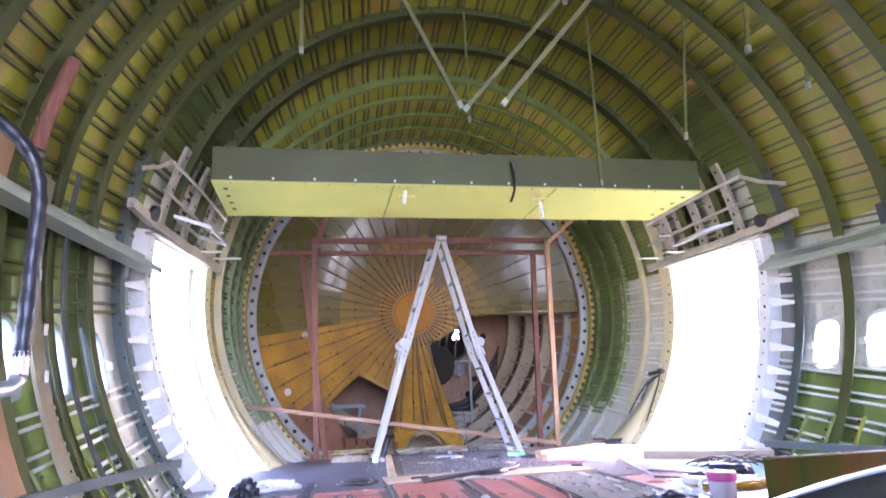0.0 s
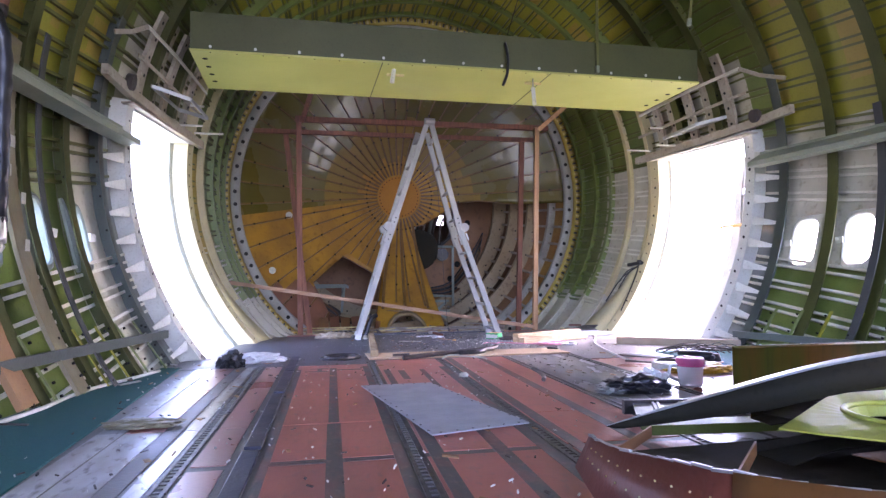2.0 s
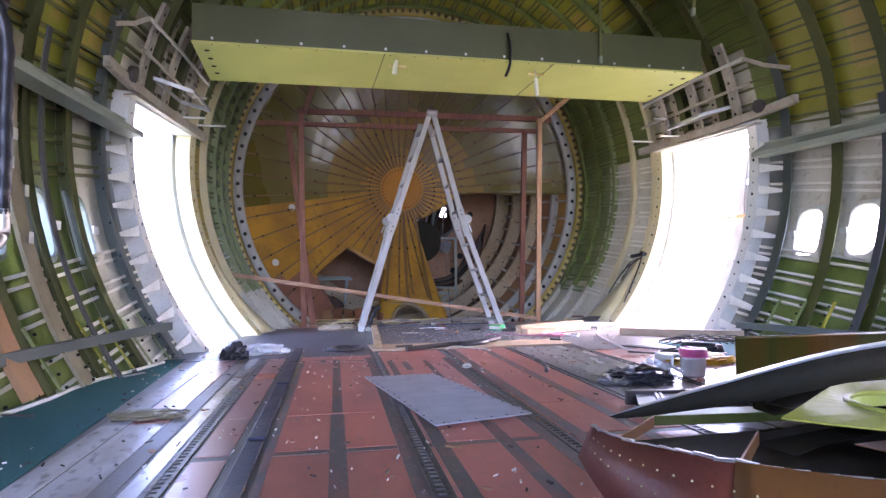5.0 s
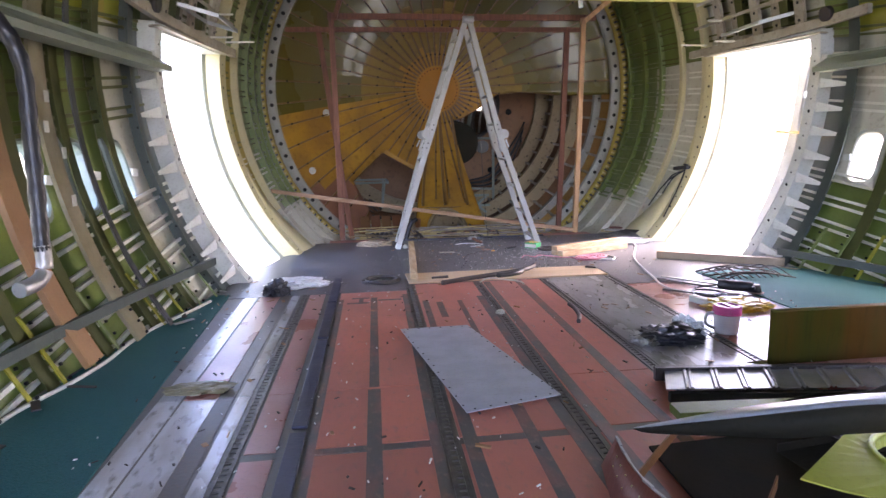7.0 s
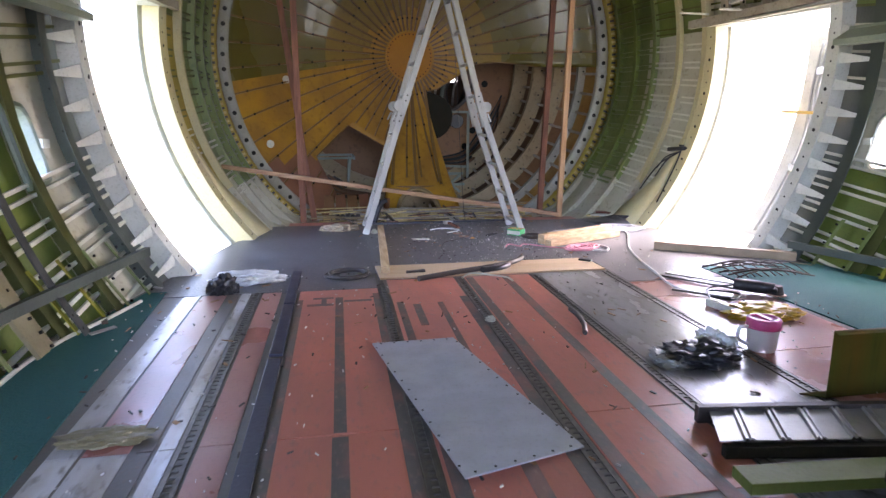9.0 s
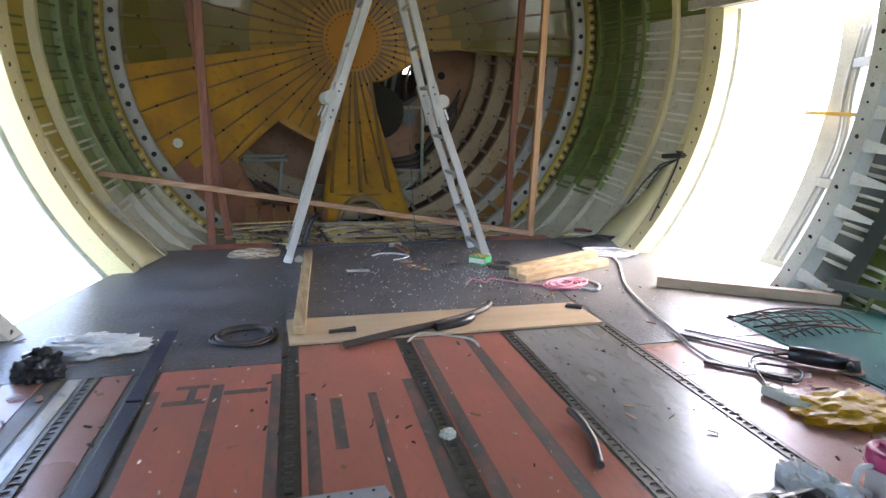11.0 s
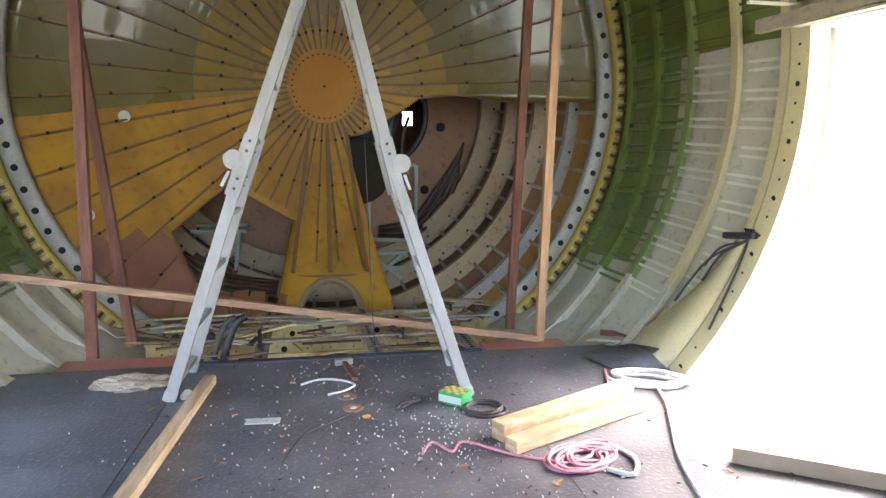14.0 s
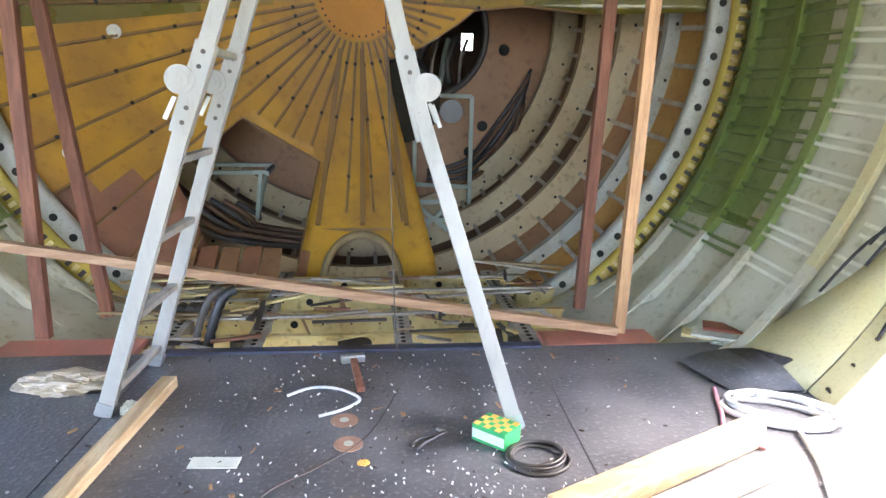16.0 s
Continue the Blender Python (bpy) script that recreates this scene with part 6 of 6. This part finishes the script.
for k, mt in ((0, M_BLACK), (1, M_BLACK)):
    bm = B()
    tube(bm, smooth_path([(0.335, 7.180, 0.012), (0.262 - 0.02 * k, 7.12 + 0.02 * k, 0.012), (0.225 - 0.015 * k, 7.075 + 0.03 * k, 0.012)], 5), 0.007, 7)
    part("handle", bm, mt, pl_)
    bm = B()
    beam(bm, (0.330, 7.180, 0.012), (0.318 - 0.012 * k, 7.20 + 0.006 * k, 0.012), 0.014, 0.012, taper=0.5)
    part("jaw", bm, M_ALU, pl_)
ham = base("hammer", (-0.02, 7.65, 0), "hammer with wooden handle on the rubber floor", "hammer")
bm = B()
beam(bm, (0.010, 7.790, 0.022), (0.045, 7.510, 0.018), 0.03, 0.022)
part("handle", bm, M_POSTRED, ham, bevel=0.004)
bm = B()
beam(bm, (-0.045, 7.795, 0.024), (0.055, 7.815, 0.024), 0.034, 0.034)
part("head", bm, M_ALU, ham, bevel=0.006)
for x, y in ((-0.01, 7.30), (0.01, 7.14)):
    d_ = base("cutting_disc", (x, y, 0), "worn rust-brown cutting disc on the floor", "disc", group="cutting discs")
    bm = B()
    disc(bm, (x, y, 0.002), (0, 0, 1), 0.048, 0.004, 28)
    part("disc", bm, M_COPPER, d_)
    bm = B()
    disc(bm, (x, y, 0.006), (0, 0, 1), 0.016, 0.002, 16)
    part("centre", bm, M_CARD, d_, "pale centre")
bm = B()
tube(bm, smooth_path([(-0.230, 7.500, 0.008), (-0.150, 7.560, 0.008), (-0.050, 7.550, 0.008), (0.040, 7.460, 0.008), (-0.010, 7.380, 0.008), (-0.100, 7.330, 0.008)], 6), 0.006, 7)
thing("white_hose_piece", bm, M_FILM, "bent piece of white plastic tube on the floor", "tube")
bm = B()
tube(bm, smooth_path([(-0.300, 6.630, 0.004), (-0.220, 6.880, 0.004), (-0.080, 7.010, 0.004), (0.060, 7.170, 0.004), (0.160, 7.440, 0.004), (0.220, 7.730, 0.004), (0.19, 7.9, 0.12), (0.16, 8.1, 1.2), (0.12, 8.3, 2.4)], 6), 0.003, 5)
thing("thin_wire", bm, M_STEEL, "thin grey wire trailing over the floor", "wire")
bm = B()
beam(bm, (-0.470, 7.060, 0.006), (-0.320, 7.050, 0.006), 0.06, 0.004)
thing("paper_note", bm, M_CARD, "pale strip of paper on the rubber floor", "paper")
bar_ = base("crowbar", (-0.2, 5.8, 0), "bent dark steel bar lying on the plywood", "bar")
bm = B()
tube(bm, smooth_path([(-0.66, 5.60, 0.022), (-0.42, 5.69, 0.03), (-0.17, 5.78, 0.034), (0.02, 5.88, 0.034), (0.14, 5.98, 0.034), (0.19, 6.05, 0.04)], 6), 0.018, 8)
part("shaft", bm, M_STEEL, bar_)
bm = B()
tube(bm, smooth_path([(-0.2, 5.73, 0.03), (-0.05, 5.78, 0.03), (0.03, 5.86, 0.03)], 5), 0.022, 8)
part("sleeve", bm, M_BLACK, bar_)
tl = base("small_pincers", (-0.64, 5.81, 0), "small dark pincers lying on the plywood", "tool")
for k in (0, 1):
    bm = B()
    beam(bm, (-0.71, 5.80 - 0.01 * k, 0.023), (-0.58, 5.80 + 0.03 * k, 0.023), 0.014, 0.014)
    part("arm", bm, M_STEEL, tl)
bm = B()
tube(bm, smooth_path([(-0.36, 5.63, 0.008), (-0.28, 5.70, 0.02), (-0.15, 5.66, 0.01), (-0.06, 5.60, 0.006), (-0.05, 5.5, 0.006)], 6), 0.006, 6)
thing("pale_cord", bm, M_CARD, "pale cord end beside the plywood", "cord")
bm = B()
tube(bm, smooth_path([(-0.02, 4.42, 0.012), (0.03, 4.55, 0.012), (0.05, 4.68, 0.02), (0.04, 4.76, 0.03)], 6), 0.013, 8)
thing("short_pipe", bm, M_STEEL, "short bent dark pipe on the red floor", "pipe")
bm = B()
beam(bm, (0.62, 5.98, 0.022), (0.69, 5.92, 0.022), 0.05, 0.014)
thing("black_pad", bm, M_BLACK, "small black pad on the plywood's corner", "pad", bevel=0.003)
blue_ = base("navy_strip", (-1.57, 4.0, 0), "navy plastic strip in lengths along the floor", "strip")
for ya, yb in ((1.6, 3.2), (3.25, 4.35), (4.4, 5.2), (5.22, 6.0)):
    bm = B()
    beam(bm, (fx(-1.50, ya), ya, 0.006), (fx(-1.50, yb), yb, 0.006), 0.06, 0.012)
    part("length", bm, M_NAVY, blue_, bevel=0.003)


def blob(bm, c, size, seed, amp=0.6, sub=4, freq=3.6):
    """A crumpled lump resting on z = c.z."""
    r = bmesh.ops.create_icosphere(bm, subdivisions=sub, radius=1.0)
    off = Vector((seed * 3.1, seed * 1.7, seed * 0.9))
    for v in r["verts"]:
        n1 = noise.noise(v.co * freq + off)
        n2 = abs(noise.noise(v.co * freq * 2.3 + off * 2))
        k = 1 + amp * n1 + amp * 0.7 * n2
        v.co = Vector((v.co.x * size[0] * k, v.co.y * size[1] * k, max(-0.15, v.co.z * k) * size[2])) + Vector(c) + Vector((0, 0, 0.15 * size[2]))


for nm, c, sz, seed, mt, lb, ct in (
        ("black_bag", (-1.87, 5.56, 0.004), (0.085, 0.08, 0.085), 2, M_BLACK, "crumpled black plastic bag on the floor", "bag"),
        ("white_bag", (-1.74, 5.82, 0.004), (0.20, 0.11, 0.05), 3, M_FILM, "flattened white plastic bag on the floor", "bag"),
        ("black_sack", (0.34, 4.02, 0.004), (0.17, 0.12, 0.06), 5, M_BLACK, "crumpled black plastic sack on the floor", "bag"),
        ("foil_wrapper", (0.20, 4.02, 0.004), (0.07, 0.10, 0.03), 6, M_ALU, "crumpled silvery wrapper beside the sack", "wrapper"),
        ("clear_bag", (0.50, 4.12, 0.004), (0.05, 0.13, 0.07), 7, M_FILM, "crumpled clear plastic bag", "bag"),
        ("yellow_bag", (1.08, 4.55, 0.004), (0.20, 0.13, 0.05), 8, M_YELLOWBAG, "crumpled yellow plastic bag on the floor", "bag"),
        ("plastic_wrap", (-1.08, 7.64, 0.004), (0.17, 0.08, 0.05), 9, M_WRAP, "crumpled plastic wrapping by the floor's edge", "wrapping"),
        ("film_scrap", (-2.02, 3.72, 0.006), (0.14, 0.06, 0.025), 10, M_TAN2, "crumpled film scrap on the pale floor", "film"),
        ("foam_lump", (-0.77, 7.42, 0.004), (0.03, 0.03, 0.03), 12, M_CARD, "small pale foam lump beside the ladder foot", "foam"),
        ("foam_crumb", (-0.42, 4.72, 0.004), (0.025, 0.025, 0.02), 13, M_CARD, "small pale foam crumb on the red floor", "foam"),
        ("orange_cap", (0.06, 7.02, 0.004), (0.018, 0.013, 0.010), 14, M_ORANGE, "small orange plastic piece on the floor", "cap"),
        ("board_fragment", (1.84, 7.93, 0.004), (0.13, 0.08, 0.035), 15, M_CARD, "crumpled pale board fragment at the wall", "fragment")):
    bm = B()
    blob(bm, c, sz, seed, 0.36 if nm not in ("white_bag", "clear_bag", "foil_wrapper") else 0.5)
    thing(nm, bm, mt, lb, ct)

jug = base("plastic_jug", (0.70, 4.07, 0), "clear plastic jug with a pink lid", "jug")
bm = B()
prof = [(0.058, 0.004), (0.064, 0.02), (0.068, 0.10), (0.070, 0.125), (0.066, 0.125), (0.063, 0.02)]
n = 28
loops = [[bm.verts.new((0.70 + r * math.cos(2 * math.pi * k / n), 4.07 + r * math.sin(2 * math.pi * k / n), z)) for k in range(n)] for r, z in prof]
for p, q in zip(loops, loops[1:]):
    for k in range(n):
        bm.faces.new((p[k], p[(k + 1) % n], q[(k + 1) % n], q[k])).smooth = True
bm.faces.new(loops[0][::-1])
bm.faces.new(loops[-1])
part("body", bm, M_CLEAR, jug)
bm = B()
prof = [(0.074, 0.112), (0.076, 0.150), (0.070, 0.158), (0.055, 0.160), (0.052, 0.152), (0.0, 0.152)]
loops = [[bm.verts.new((0.70 + r * math.cos(2 * math.pi * k / n), 4.07 + r * math.sin(2 * math.pi * k / n), z)) for k in range(n)] for r, z in prof[:-1]]
for p, q in zip(loops, loops[1:]):
    for k in range(n):
        bm.faces.new((p[k], p[(k + 1) % n], q[(k + 1) % n], q[k])).smooth = True
bm.faces.new(loops[-1])
box(bm, 0.69, 0.71, 4.02, 4.12, 0.152, 0.162)
lid = part("lid", bm, M_PINKLID, jug, "bright pink screw lid")
bm = B()
tube(bm, [(0.70 + 0.0775 * math.cos(2 * math.pi * k / 30), 4.07 + 0.0775 * math.sin(2 * math.pi * k / 30), 0.116) for k in range(31)], 0.003, 5)
part("rim", bm, M_PINKLID, lid)
bm = B()
tube(bm, smooth_path([(0.635, 4.08, 0.115), (0.59, 4.085, 0.112), (0.585, 4.085, 0.06), (0.638, 4.08, 0.03)], 6), 0.009, 8)
part("handle", bm, M_FILM, jug)
ps = base("power_strip", (0.92, 4.68, 0), "cream power socket strip with three outlets", "power strip")
bm = B()
m3 = Matrix.Translation((0.92, 4.68, 0.002)) @ Matrix.Rotation(radians(-78), 4, "Z")
box(bm, -0.10, 0.10, -0.03, 0.03, 0.0, 0.04)
bmesh.ops.transform(bm, matrix=m3, verts=bm.verts)
part("body", bm, M_CARD, ps, bevel=0.005)
for k in (-1, 0, 1):
    bm = B()
    disc(bm, m3 @ Vector((0.06 * k, 0, 0.04)), (0, 0, 1), 0.021, 0.002, 18)
    part("socket", bm, M_TAN2, ps)
gr = base("angle_grinder", (1.33, 4.92, 0), "dark angle grinder lying on the teal carpet", "power tool")
bm = B()
tube(bm, [(1.24, 5.03, 0.045), (1.30, 4.97, 0.045), (1.31, 4.96, 0.045), (1.40, 4.87, 0.045)], lambda t: 0.034 + 0.006 * math.sin(t * 3), 14)
part("body", bm, M_BLACK, gr)
bm = B()
disc(bm, (1.41, 4.86, 0.02), (0, 0, 1), 0.04, 0.05, 16, r2=0.028)
part("gear_head", bm, M_STEEL, gr)
bm = B()
disc(bm, (1.41, 4.86, 0.012), (0, 0, 1), 0.055, 0.004, 24)
part("disc", bm, M_COPPER, gr)
bm = B()
tube(bm, [(1.40, 4.86, 0.05), (1.34, 4.80, 0.05)], 0.014, 10)
part("side_handle", bm, M_BLACK, gr)
bm = B()
tube(bm, smooth_path([(1.24, 5.03, 0.04), (1.12, 5.10, 0.01), (1.0, 4.95, 0.01), (1.08, 4.82, 0.01), (1.18, 4.9, 0.02), (1.05, 5.0, 0.02), (0.96, 4.85, 0.01), (0.92, 4.78, 0.02)], 8), 0.006, 6)
part("cord", bm, M_BLACK, gr, "black mains cord")
for a, b in (((0.98, 5.45), (1.28, 5.02)), ((1.05, 5.5), (1.36, 5.12)), ((0.86, 5.1), (1.1, 4.85))):
    bm = B()
    beam(bm, (*a, 0.012), (*b, 0.012), 0.03, 0.012)
    thing("metal_lath", bm, M_ALU if a[0] > 1 else M_STEEL, "narrow metal lath lying on the floor", "lath", group="metal laths")
mesh_ = base("wire_basket", (1.65, 5.45, 0), "bent dark wire grille lying on the carpet", "wire grille")
r7 = random.Random(3)
for k in range(9):
    bm = B()
    t = k / 8
    tube(bm, smooth_path([(1.40 + 0.06 * t, 5.62 - 0.32 * t, 0.01 + 0.02 * (k % 2)), (1.65, 5.60 - 0.35 * t, 0.05 + 0.02 * math.sin(k)), (1.95 + 0.03 * t, 5.66 - 0.45 * t, 0.02)], 4), 0.005, 5)
    part("wire", bm, M_STEEL, mesh_)
for k in range(11):
    bm = B()
    t = k / 10
    tube(bm, smooth_path([(1.41 + 0.55 * t, 5.63, 0.02), (1.44 + 0.53 * t, 5.45, 0.05 + 0.015 * (k % 3)), (1.46 + 0.52 * t, 5.26, 0.02)], 4), 0.004, 5)
    part("wire", bm, M_STEEL, mesh_)

# boards and rubbish at the right wall
for k, (a, b, mt) in enumerate((((1.60, 8.06, 0.02), (1.90, 7.90, 0.02), M_SILL), ((1.63, 8.02, 0.035), (1.91, 7.86, 0.04), M_CARD), ((1.70, 8.05, 0.055), (1.86, 7.97, 0.055), M_REDSKIN))):
    bm = B()
    beam(bm, a, b, 0.12, 0.012)
    thing("board_scrap", bm, mt, "torn scrap board stacked against the wall", "board", group="scrap boards", bevel=0.002)
bm = B()
sheet_between(bm, [(1.42, 7.72, 0.012), (1.55, 7.78, 0.02), (1.66, 7.77, 0.04), (1.74, 7.70, 0.07), (1.83, 7.56, 0.08)], [(1.50, 7.44, 0.006), (1.58, 7.43, 0.006), (1.68, 7.42, 0.006), (1.79, 7.41, 0.006), (1.88, 7.39, 0.006)])
thick(thing("ribbed_mat", bm, M_RUBBER, "curled ribbed rubber mat by the doorway", "mat"), 0.006)

# ---- small litter strewn over the floor ----
r9 = random.Random(21)
for nm, mt, n, sz, lb in (("pale_chips", M_CHIP, 620, (0.0015, 0.008), "small pale plastic chips strewn over the floor"),
                          ("dark_chips", M_STEEL, 380, (0.003, 0.014), "small dark scraps strewn over the floor"),
                          ("metal_shavings", M_CHIP, 300, (0.0015, 0.005), "bright metal shavings strewn over the floor"),
                          ("brown_scraps", M_TAN, 130, (0.005, 0.03), "small brown scraps strewn over the floor")):
    bm = B()
    for k in range(n):
        if r9.random() < (0.5 if nm != "brown_scraps" else 0.25):
            x, y = r9.gauss(0.15, 0.55), r9.uniform(6.1, 7.9)
        else:
            x, y = r9.uniform(-2.3, 1.6), r9.uniform(1.8, 6.2)
        if nm == "metal_shavings" and k % 2:
            x, y = r9.gauss(0.45, 0.16), r9.gauss(6.72, 0.16)
        w = half_width(y) - 0.1
        if abs(x) > w or (x > -0.6 and y < 3.2):
            continue
        a, L, ww = r9.uniform(0, 3.14), r9.uniform(*sz), r9.uniform(*sz) * 0.7
        c, s_ = math.cos(a), math.sin(a)
        if y > 6.1 and nm != "metal_shavings":
            L, ww = L * 0.7, ww * 0.8
        h = r9.uniform(0.002, 0.006)
        beam(bm, (x - c * L, y - s_ * L, 0.004 + h / 2), (x + c * L, y + s_ * L, 0.004 + h / 2 + r9.uniform(0, 0.006)), ww, h)
    thing(nm, bm, mt, lb, "litter", kind="stuff")
